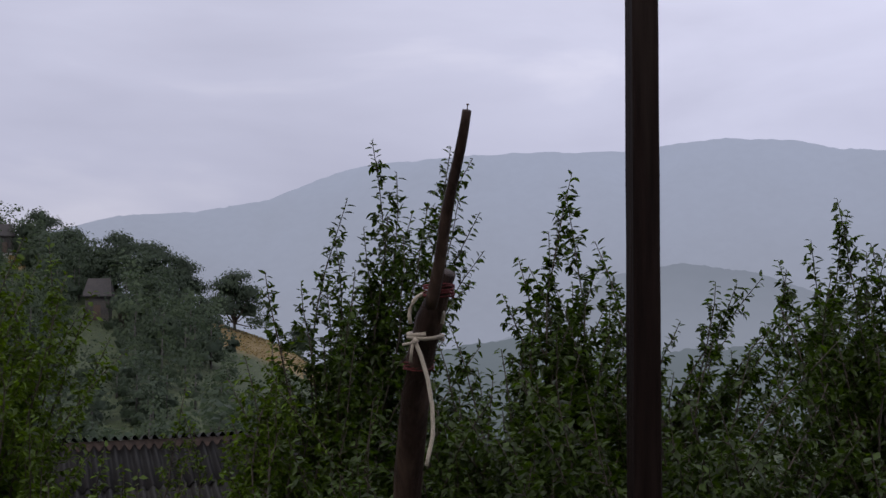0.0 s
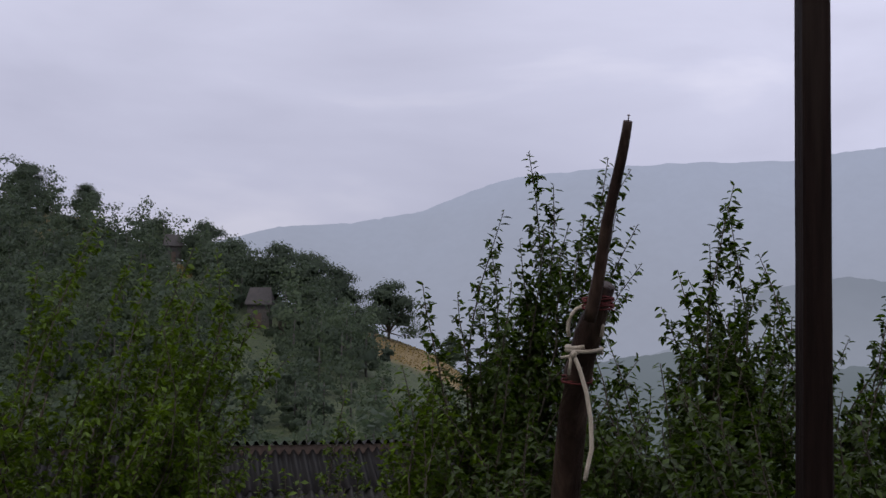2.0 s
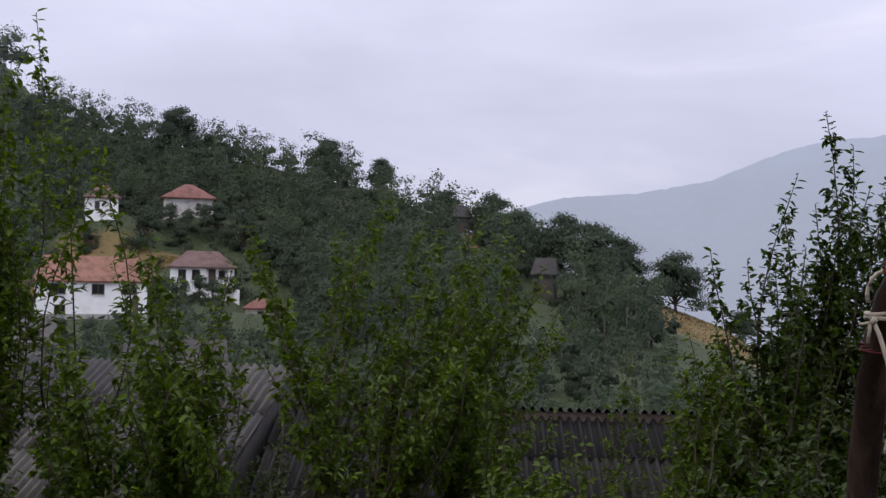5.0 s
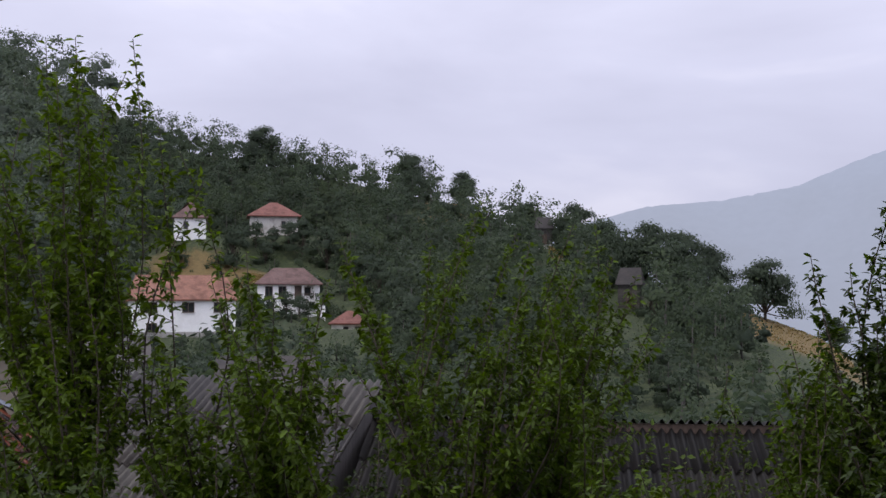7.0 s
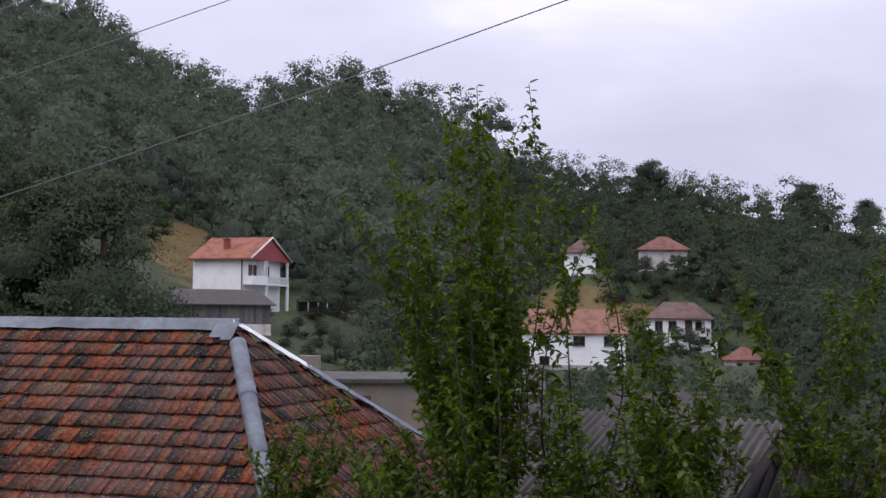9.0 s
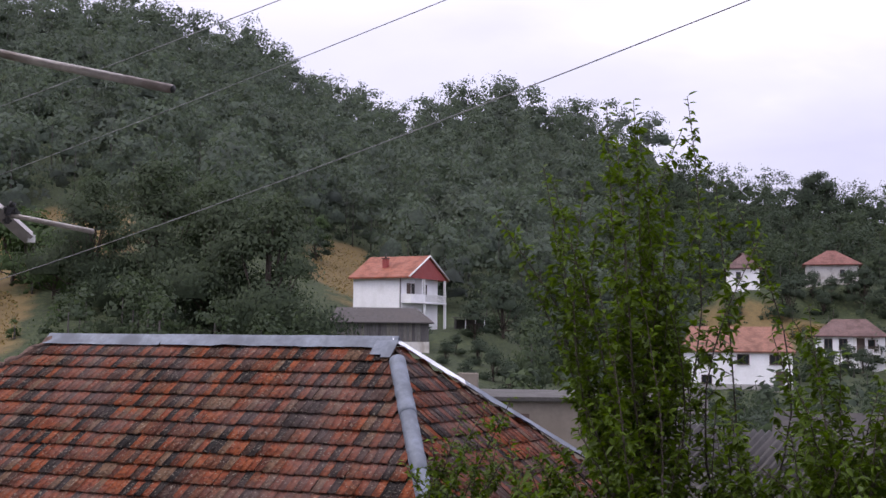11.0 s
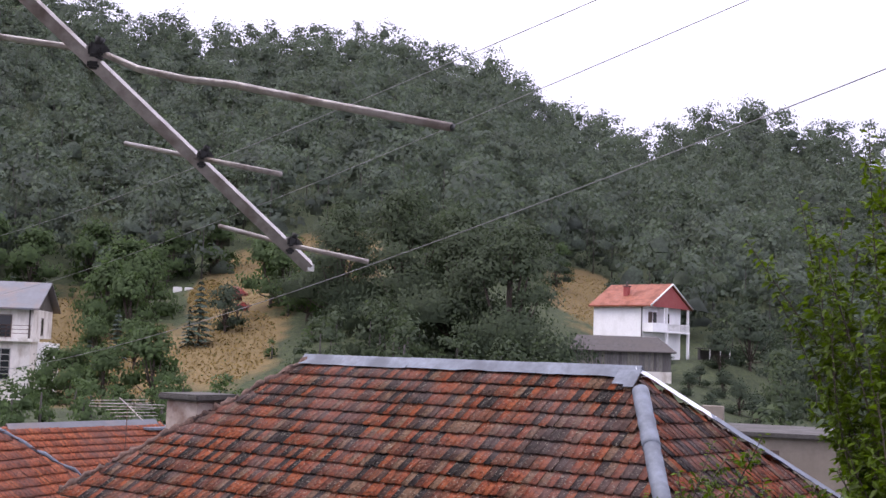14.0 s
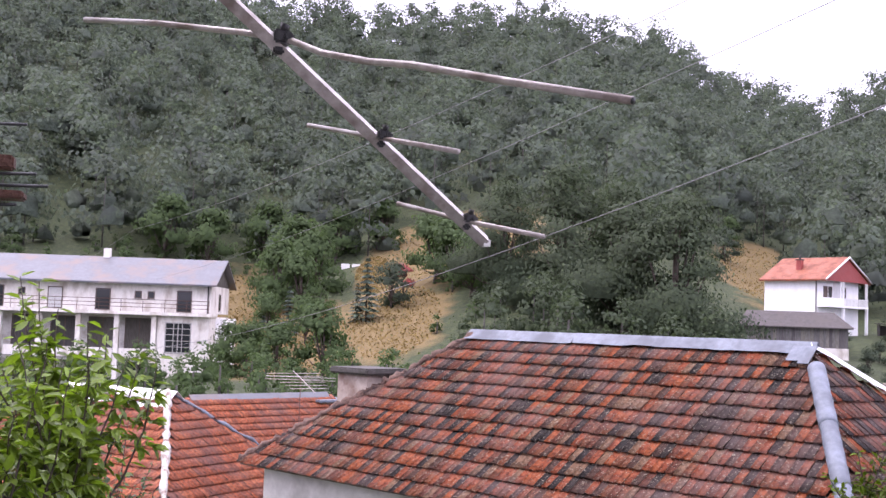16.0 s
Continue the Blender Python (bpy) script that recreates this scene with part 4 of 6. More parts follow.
def white_house():
    az, r = 55.87, 130
    p = ways(az, 0, r)
    h = thing("white_house", (p.x, p.y, 6.2), 115.8, "white two-storey house with a red tiled gable roof", "house")
    W, L, E, T, O = 9.1, 6.84, 6.3, 9.1, 1.35      # depth, length, eave, ridge, overhang before the gable
    part("wall", boxes((0, W, 0, L, -2.0, E + 0.03)), RENDER_W, h)
    part("roof", gable_roof(-0.6, W + 0.6, -O, L + 0.4, E, T, 0.2), FAR_BRIGHT, h, "red tiled gable roof")
    bm = bmesh.new()
    q = [bm.verts.new(v) for v in ((-0.3, -O + 0.2, E - 0.12), (W + 0.3, -O + 0.2, E - 0.12), (W / 2, -O + 0.2, T - 0.3), (-0.3, -O + 0.35, E - 0.12), (W + 0.3, -O + 0.35, E - 0.12), (W / 2, -O + 0.35, T - 0.3))]
    for f in ((0, 1, 2), (5, 4, 3), (0, 3, 4, 1), (1, 4, 5, 2), (2, 5, 3, 0)):
        bm.faces.new([q[i] for i in f])
    part("gable", bm, REDGABLE, h, "red boarded gable")
    for x0, x1 in ((-0.62, W / 2), (W + 0.62, W / 2)):
        tube_part("verge", [[((x0, -O - 0.03, E - 0.05), 0.11), ((x1, -O - 0.03, T - 0.05), 0.11)]], FRAMEWHITE, h, 4, "white verge board")
    bal = part("balcony", boxes((0.0, W, -O + 0.05, -0.003, 3.2, 3.4)), RENDER_W, h)
    part("parapet", boxes((0.0, 3.5, -O + 0.05, -O + 0.15, 3.403, 4.25)), RENDER_W, bal)
    for i in range(17):
        part("baluster", boxes((3.75 + i * 0.32, 3.87 + i * 0.32, -O + 0.06, -O + 0.14, 3.403, 4.17)), FRAMEWHITE, bal)
    part("handrail", boxes((3.6, W, -O + 0.04, -O + 0.16, 4.173, 4.28)), FRAMEWHITE, bal)
    part("side_parapet", boxes((0.0, 0.1, -O + 0.155, -0.003, 3.403, 4.25)), RENDER_W, bal)
    for x in (3.65, W - 0.12):
        part("column", boxes((x - 0.12, x + 0.12, -O + 0.16, -O + 0.4, 3.403, E - 0.13)), FRAMEWHITE, h)
        part("column", boxes((x - 0.14, x + 0.14, -O + 0.1, -O + 0.38, -2.0, 3.197)), RENDER_W, h)
    part("partition", boxes((3.3, 3.5, -O + 0.4, -0.003, 3.403, E - 0.13)), RENDER_W, h)
    opening(h, "y-", 1.2, 2.1, 3.45, 5.6, 0, "door")
    opening(h, "y-", 2.3, 3.1, 4.3, 5.6, 0)
    opening(h, "y-", 4.8, 6.2, 4.2, 5.6, 0)
    opening(h, "y-", 1.5, 2.7, 0.8, 2.1, 0)
    tube_part("downpipe", [[((-0.08, 0.15, -1.5), 0.07), ((-0.08, 0.15, E - 0.1), 0.07)]], DARKROOF, h, 6)
    ch = part("chimney", boxes((1.6, 2.2, 3.1, 3.7, E + 0.6, 8.65)), REDGABLE, h, "brick chimney")
    part("cap", boxes((1.5, 2.3, 3.0, 3.8, 8.653, 8.76)), CAPSTONE, ch)
    tube_part("pot", [[((1.9, 3.4, 8.76), 0.12), ((1.9, 3.4, 9.3), 0.12)]], CAPSTONE, ch, 8)
    # timber barn below it
    q = ways(59.44, 0, 116)
    b = thing("timber_barn", (q.x, q.y, 3.9), 60, "long grey boarded barn with a dark low roof", "barn")
    n = 34
    for i in range(n):
        part("board", boxes((i * 10.2 / n + 0.008, (i + 1) * 10.2 / n - 0.008, 0, 0.05, 1.0, 3.05 + (i % 3) * 0.02)), PALEPLANK, b)
    part("wall", boxes((0.02, 10.18, 0.06, 5.0, 0.9, 3.0)), BROWNWOOD, b)
    part("footing", boxes((-0.05, 10.25, -0.06, 5.05, -2.0, 0.98)), RENDER_OLD, b)
    part("roof", prism_roof([Vector((-0.5, -0.6, 3.05)), Vector((10.7, -0.6, 3.05)), Vector((10.7, 5.5, 3.05)), Vector((-0.5, 5.5, 3.05))], Vector((0.4, 2.2, 4.65)), Vector((9.0, 2.2, 4.65)), 0.12), DARKROOF, b)
    # lean-to by the garden
    s = thing("garden_shed", spot(53.0, 132, 5.6), 60, "small open garden shed with a sheet roof", "shed")
    part("back_wall", boxes((0, 3.6, 1.8, 1.9, 0, 1.9)), PLANK, s)
    part("side_wall", boxes((0, 0.1, 0.0, 1.795, 0, 2.0)), PLANK, s)
    part("roof", boxes((-0.3, 4.0, -0.4, 2.2, 2.05, 2.15)), DARKROOF, s)
    for x in (1.2, 2.4, 3.5):
        part("post", boxes((x - 0.06, x + 0.06, 0, 0.12, -0.3, 2.045)), FRAMEWHITE, s)


def long_building():
    p = ways(86.9, 0, 103)
    h = thing("long_building", (p.x, p.y, 0.2), 76, "long stained white two-storey building with a tin roof", "building")
    Lx, D = 34.0, 9.0
    part("upper_wall", boxes((-Lx, 0, 0, D, 5.9, 8.5)), RENDER_OLD, h)
    part("lower_wall", boxes((-4.7, 0, -0.6, D, -2, 5.6)), RENDER_OLD, h)
    part("rear_wall", boxes((-Lx, -4.71, 1.0, D, -2, 5.6)), RENDER_GREY, h)
    part("annex", boxes((0.003, 1.0, 2.5, D - 1, -2, 5.5)), RENDER_W, h)
    part("balcony", boxes((-Lx, 0.2, -1.3, 2.3, 5.602, 5.89)), RENDER_OLD, h, "stained concrete balcony slab")
    part("roof", gable_roof(-1.0, D + 0.9, -0.6, Lx + 0.5, 8.55, 11.1, 0.16), TINROOF, h, "grey tin roof with rusty patches").matrix_basis = pose(0, 0, 0, 0, 0, 90)
    bm = bmesh.new()
    q = [bm.verts.new(v) for v in ((-0.15, -0.3, 8.5), (-0.15, D + 0.3, 8.5), (-0.15, D / 2, 10.8), (0.0, -0.3, 8.5), (0.0, D + 0.3, 8.5), (0.0, D / 2, 10.8))]
    for f in ((0, 1, 2), (5, 4, 3), (0, 3, 4, 1), (1, 4, 5, 2), (2, 5, 3, 0)):
        bm.faces.new([q[i] for i in f])
    part("gable", bm, PLANK, h, "boarded gable")
    for x in (-3.2, -10.7, -15.1, -20.5, -26.0):
        opening(h, "y-", x, x + 1.4, 5.95, 7.95, 0, "door", inner=CURTAIN if x == -15.1 else GLASS)
    for x in (-7.1, -5.9, -17.8, -23.0):
        opening(h, "y-", x, x + 0.65, 7.1, 7.8, 0)
    w = opening(h, "y-", -4.0, -1.6, 2.2, 5.0, -0.6, frame_mat=CONCRETE)
    for i in range(1, 5):
        part("bar", boxes((-4.0, -1.6, -0.68, -0.64, 2.2 + i * 0.56 - 0.03, 2.2 + i * 0.56 + 0.03)), CONCRETE, w)
    for i in (1, 2):
        part("bar", boxes((-4.0 + i * 0.8 - 0.03, -4.0 + i * 0.8 + 0.03, -0.72, -0.685, 2.2, 5.0)), CONCRETE, w)
    for x in (-5.0, -8.4, -11.9, -15.5, -19.1, -22.7, -26.3, -30):
        part("column", boxes((x - 0.22, x + 0.22, -0.9, -0.5, -2, 5.6)), RENDER_OLD, h)
        part("loggia_parapet", boxes((x - 3.1, x - 0.3, -0.85, -0.7, 1.6, 2.5)), RENDER_OLD, h)
        part("loggia_floor", boxes((x - 3.25, x - 0.23, -0.69, 0.99, 1.3, 1.55)), CONCRETE, h)
        opening(h, "y-", x - 3.1, x - 0.4, 1.7, 5.3, 1.0, sill=False, inner=PLANK)
    for x in (-7.0, -12.5):
        opening(h, "y-", x - 1.0, x + 0.6, -0.6, 1.2, 1.0)
    rail = []
    for z in (6.3, 6.65, 7.0):
        rail.append([((-Lx, -1.2, z), 0.025), ((0.1, -1.2, z), 0.025)])
    for i in range(18):
        rail.append([((-i * 2.0, -1.2, 5.89), 0.025), ((-i * 2.0, -1.2, 7.0), 0.025)])
    for i, path in enumerate(rail):
        tube_part("rail_bar" if i < 3 else "rail_post", [path], RUST, h, 4)
    tube_part("downpipe", [[((-0.3, -0.12, 0), 0.07), ((-0.3, -0.12, 8.4), 0.07)]], DARKROOF, h, 6)
    part("chimney", boxes((-11.4, -10.8, 4.2, 4.8, 9.5, 11.9)), RENDER_OLD, h)
    opening(h, "x+", 3.6, 4.5, 6.2, 7.8, 0)
    # box on posts on the slope
    s = thing("hive_box", spot(79.8, 146, None), 80, "small white boxes on a post on the slope", "box")
    z0 = 12.9 - s.location.z
    for x in (-1.3, 0.15):
        part("box", boxes((x, x + 1.15, 0, 0.6, z0 - 0.65, z0 + 0.6), bevel=0.05), FRAMEWHITE, s)
    tube_part("post", [[((0, 0.25, -0.5), 0.16), ((0, 0.25, z0 - 0.7), 0.16)]], FRAMEWHITE, s, 6)
    part("shelf", boxes((-1.4, 1.4, -0.05, 0.65, z0 - 0.73, z0 - 0.653)), PLANK, s)


far_houses()
white_house()
long_building()


# ---- clay tile roofs near by ----
def tile_mesh(w, length, mat):
    """An interlocking clay tile: a flat pan, a side rib and a lower lip."""
    hs = (0.010, 0.012, 0.001, 0.0, 0.001, 0.001, 0.006)
    xs = (-0.47, -0.40, -0.33, -0.05, 0.25, 0.40, 0.47)
    V = [(x * w, 0.0, h - 0.016) for x, h in zip(xs, hs)] + [(x * w, length, h + 0.05) for x, h in zip(xs, hs)] + [(x * w, length - 0.003, h + 0.032) for x, h in zip(xs, hs)]
    F = [(i, i + 1, 7 + i + 1, 7 + i) for i in range(6)] + [(7 + i, 8 + i, 15 + i, 14 + i) for i in range(6)]
    return V, F


def tile_face(a0, a1, e0, e1, w=0.125, gauge=0.29, lift=0.03, seed=0):
    """Poses for the tiles of a face that runs from the ridge a0-a1 down to the eave e0-e1."""
    rng = random.Random(seed)
    along, down, n = face_frame(e0, e1, a0)
    slope = (e0 - a0).dot(down)
    rows = round(slope / gauge)
    gauge = slope / rows
    out = []
    for j in range(rows):
        s0 = slope - (j + 1) * gauge
        k = max(0.0, (s0 + gauge * 0.5) / slope)
        x0 = (a0 + (e0 - a0) * k - e0).dot(along)
        x1 = (a1 + (e1 - a1) * k - e0).dot(along)
        shift = w * 0.08 * (j % 3)
        i = math.floor((x0 - shift) / w)
        while i * w + shift < x1:
            x = i * w + shift
            if x > x0 - 0.02 and x < x1 + 0.02:
                o = e0 + along * (x + rng.gauss(0, 0.003)) - down * (slope - s0 - 0.02 + rng.gauss(0, 0.006)) + n * (lift + rng.random() * 0.008)
                t = rng.gauss(0, 0.012)
                m = Matrix((along, down, n)).transposed().to_4x4()
                out.append(Matrix.Translation(o) @ m @ Matrix.Rotation(t, 4, "Z") @ Matrix.Rotation(rng.gauss(0, 0.01), 4, "Y"))
            i += 1
    return out


def joined_tiles(poses, w, mat, length=0.39):
    V0, F0 = tile_mesh(w, length, mat)
    V0h = np.c_[np.array(V0), np.ones(len(V0))]
    V = np.concatenate([(V0h @ np.array(m).T)[:, :3] for m in poses])
    F = np.concatenate([np.array(F0) + i * len(V0) for i in range(len(poses))])
    return mesh_from("tile_rest", V, F, mat)


def folded_sheet(p0, p1, side0, side1, width, thick=0.006, wave=0.012, seed=0, steps=10):
    """A metal cover folded over a ridge or hip line, sloping to both sides, a little dented."""
    rng = random.Random(seed)
    bm = bmesh.new()
    rings = []
    for i in range(steps + 1):
        c = p0.lerp(p1, i / steps)
        j = Vector((rng.gauss(0, wave), rng.gauss(0, wave), rng.gauss(0, wave * 0.6)))
        prof = [c + side0 * width + j, c + side0 * width * 0.45 + Vector((0, 0, 0.015)) + j * 0.5, c + Vector((0, 0, 0.03)), c + side1 * width * 0.45 + Vector((0, 0, 0.015)), c + side1 * width - j]
        rings.append([bm.verts.new(v) for v in prof])
    for r0, r1 in zip(rings, rings[1:]):
        for k in range(4):
            bm.faces.new((r0[k], r0[k + 1], r1[k + 1], r1[k]))
    bmesh.ops.recalc_face_normals(bm, faces=bm.faces)
    bmesh.ops.solidify(bm, geom=list(bm.faces), thickness=thick)
    return bm


def lumpy(p0, p1, r, seed, steps=26):
    rng = random.Random(seed)
    return [[(p0.lerp(p1, i / steps) + Vector((rng.gauss(0, 0.012), rng.gauss(0, 0.012), rng.gauss(0, 0.018))), r * rng.uniform(0.5, 1.4)) for i in range(steps + 1)]]


RZ, DROP, S, LR = 5.78, 2.38, 2.94, 6.456        # ridge height, height of the slope, half span, ridge length
near_house = thing("tiled_house", (-19.22, 5.80, 0), 31.22, "old house with a hipped roof of worn clay tiles", "house")
RL, RR = Vector((0, 0, RZ)), Vector((LR, 0, RZ))
EL, ER, BR, BL = Vector((-3.01, -S, RZ - DROP)), Vector((LR + 1.943, -S, RZ - DROP)), Vector((LR + 3.0, S, RZ - DROP)), Vector((-3.01, S, RZ - DROP))


def near_house_body():
    h = near_house
    bm = bmesh.new()
    ins = [Vector((-2.7, -S + 0.32, 0)), Vector((LR + 1.6, -S + 0.32, 0)), Vector((LR + 2.6, S - 0.32, 0)), Vector((-2.7, S - 0.32, 0))]
    lo = [bm.verts.new(v + Vector((0, 0, -0.5))) for v in ins]
    hi = [bm.verts.new(v + Vector((0, 0, RZ - DROP - 0.03))) for v in ins]
    for i in range(4):
        j = (i + 1) % 4
        bm.faces.new((lo[i], lo[j], hi[j], hi[i]))
    bm.faces.new(hi)
    part("wall", bm, RENDER_GREY, h, "grey-white plastered wall")
    roof = part("roof", prism_roof([EL, ER, BR, BL], RL, RR, 0.07), BROWNWOOD, h, "hipped roof of old clay tiles, stained dark")
    # zinc ridge cover in three lengths, hip covers, a white sheet at the back hip
    f_down = (EL - RL + Vector((3.01, 0, 0))).normalized()
    b_down = Vector((0, -f_down.y, f_down.z))
    up = Vector((0, 0, 0.12))
    for i, (a, b) in enumerate(((-0.12, 2.32), (2.3, 4.82), (4.8, LR + 0.1))):
        part("ridge_sheet", folded_sheet(Vector((a, 0, RZ)) + up + Vector((0, 0, 0.006 * i)), Vector((b, 0, RZ)) + up + Vector((0, 0, 0.006 * i)), f_down, b_down, 0.22, seed=i), ZINC, roof, "grey zinc ridge sheet")
    hip = (ER - RR)
    rng = random.Random(3)
    for i, (a, b, wd) in enumerate(((0.13, 0.43, 0.125), (0.41, 0.71, 0.118), (0.69, 1.03, 0.112))):
        path = [(RR + hip * (a + (b - a) * k / 12) + up * 0.9, wd * rng.uniform(0.96, 1.04)) for k in range(13)]
        tube_part("hip_sheet", [path], ZINC, roof, 14, "dented half-round zinc hip cover")
    n_f = Vector((0, -DROP, S)).normalized()
    for i, (x0, x1, d0, d1) in enumerate(((LR - 0.24, LR, -0.02, 0.32), (LR - 0.03, LR + 0.14, 0.0, 0.40))):
        bm = boxes((x0, x1, -0.006, 0.006, -d1, -d0), bevel=0.003)
        ob = part("hip_sheet", bm, ZINC, roof, "folded zinc sheet at the ridge end")
        ob.matrix_basis = Matrix.Translation((0, 0, RZ)) @ Matrix.Translation(n_f * (0.11 + 0.02 * i)) @ Matrix.Rotation(-math.atan2(S, DROP), 4, "X")
    bh = BR - RR
    for i, (a, b, mt) in enumerate(((0.0, 0.3, WHITESHEET), (0.28, 0.65, ZINC), (0.63, 1.02, ZINC))):
        part("hip_sheet", folded_sheet(RR + bh * a + up * 1.1, RR + bh * b + up * 1.1, Vector((0.55, -0.75, -0.35)).normalized(), Vector((-0.3, 0.85, -0.4)).normalized(), 0.13, seed=40 + i), mt, roof, "bright metal hip cover")
    tube_part("hip_mortar", lumpy(RL + up * 0.4, EL + up * 0.3, 0.075, 3, 70), MORTAR, roof, 7, "crumbling mortar hip")
    ch = part("chimney", boxes((-2.17, -1.35, -1.42, -0.6, 3.0, 5.02), bevel=0.02), CHIMNEY, h, "plastered chimney, stained and flaking")
    part("cap", boxes((-2.29, -1.23, -1.54, -0.48, 5.023, 5.14), bevel=0.03), CAPSTONE, ch, "dark concrete cap")


near_house_body()


def red_house():
    h = thing("red_roofed_house", (-27.6, 0.55, 0), 44, "house with a hipped roof of newer red tiles", "house")
    z, dr, s, ln = 4.05, 2.55, 3.2, 3.6
    r0, r1 = Vector((-ln, 0, z)), Vector((0, 0, z))
    c = [Vector((-ln - s, -s, z - dr)), Vector((s, -s, z - dr)), Vector((s, s, z - dr)), Vector((-ln - s, s, z - dr))]
    part("wall", boxes((-ln - s + 0.4, s - 0.4, -s + 0.4, s - 0.4, -1, z - dr - 0.03)), RENDER_OLD, h)
    roof = part("roof", prism_roof(c, r0, r1, 0.07), BROWNWOOD, h)
    poses = tile_face(r0, r1, c[0], c[1], seed=7) + tile_face(r1, r1, c[1], c[2], seed=8) + tile_face(r1, r0, c[2], c[3], seed=9) + tile_face(r0, r0, c[3], c[0], seed=10)
    t = part("tile_rest", joined_tiles(poses, 0.125, TILE_RED), TILE_RED, roof)
    t["kind"] = "stuff"
    fd = Vector((0, -s, -dr)).normalized()
    part("ridge_sheet", folded_sheet(r0 + Vector((0, 0, 0.08)), r1 + Vector((0.3, 0, 0.06)), fd, Vector((0, -fd.y, fd.z)), 0.62, seed=5), WHITESHEET, roof, "bright white metal ridge sheet")
    for k, e in enumerate((c[1], c[2])):
        tube_part("hip_mortar", lumpy(r1 + Vector((0, 0, 0.06)), e + Vector((0, 0, 0.05)), 0.085 if k == 0 else 0.04, 30 + k), PATCHED if k == 0 else ZINC, roof, 7)
    for k, (x, y) in enumerate(((-1.9, -0.35), (-2.6, -0.6), (-0.9, -0.5))):
        st = thing("stone", (0, 0, 0), 0, "pale stone weighing down the ridge sheet", "stone", "ridge stones")
        bm = bmesh.new()
        bmesh.ops.create_icosphere(bm, subdivisions=2, radius=0.2)
        for v in bm.verts:
            v.co = Vector((v.co.x * 1.2, v.co.y, v.co.z * 0.65)) * (1 + 0.25 * noise.noise(v.co * 4 + Vector((k, 0, 0))))
        part("body", bm, CONCRETE, st)
        st.matrix_basis = h.matrix_basis @ Matrix.Translation((x, y, z + y * dr / s + 0.2 + 0.08))
    # second wing behind, with a valley and a small vent roof
    g = thing("red_roofed_annex", (-33.5, 3.0, 0), 118, "low house wing with orange-red tiles", "house")
    z2, d2, s2 = 3.6, 2.0, 2.8
    q0, q1 = Vector((-2.0, 0, z2)), Vector((3.0, 0, z2))
    cc = [Vector((-2 - s2, -s2, z2 - d2)), Vector((3 + s2, -s2, z2 - d2)), Vector((3 + s2, s2, z2 - d2)), Vector((-2 - s2, s2, z2 - d2))]
    part("wall", boxes((-4.3, 5.3, -2.4, 2.4, -1, z2 - d2 - 0.03)), BEIGE, g)
    rf = part("roof", prism_roof(cc, q0, q1, 0.07), BROWNWOOD, g)
    t = part("tile_rest", joined_tiles(tile_face(q0, q1, cc[0], cc[1], seed=11) + tile_face(q1, q1, cc[1], cc[2], seed=12) + tile_face(q0, q0, cc[3], cc[0], seed=14), 0.125, TILE_RED), TILE_RED, rf)
    t["kind"] = "stuff"
    part("ridge_sheet", folded_sheet(q0 + Vector((0, 0, 0.06)), q1 + Vector((0, 0, 0.06)), Vector((0, -0.8, -0.58)), Vector((0, 0.8, -0.58)), 0.22, seed=9), TINROOF, rf)
    v = part("vent", boxes((2.45, 3.45, -0.45, 0.45, z2 - 0.8, z2 - 0.2)), BEIGE, g)
    part("vent_cover", boxes((2.3, 3.6, -0.6, 0.6, z2 - 0.197, z2 - 0.13)), ZINC, v)
    # old aerial above it
    an = thing("roof_aerial", (-30.3, 4.15, 0), 5, "old thin rooftop television aerial", "aerial")
    tube_part("mast", [[((0, 0, 0.0), 0.014), ((0, 0, 4.35), 0.012)]], RUST, an, 6)
    tube_part("boom", [[((-1.0, 0.0, 4.5), 0.015), ((0, 0, 4.35), 0.015), ((1.3, 0.1, 4.05), 0.015)]], ALU, an, 5)
    for i in range(6):
        x = -0.9 + i * 0.4
        tube_part("element", [[((x - 0.15, -0.75 + i * 0.05, 4.42 - i * 0.06), 0.009), ((x + 0.15, 0.75 - i * 0.05, 4.46 - i * 0.06), 0.009)]], ALU, an, 4)
    tube_part("folded_dipole", [[((-0.5, -0.9, 4.3), 0.011), ((0.3, 0.9, 4.3), 0.011), ((0.33, 0.92, 4.38), 0.011), ((-0.47, -0.88, 4.38), 0.011), ((-0.5, -0.9, 4.3), 0.011)]], ALU, an, 5)


red_house()


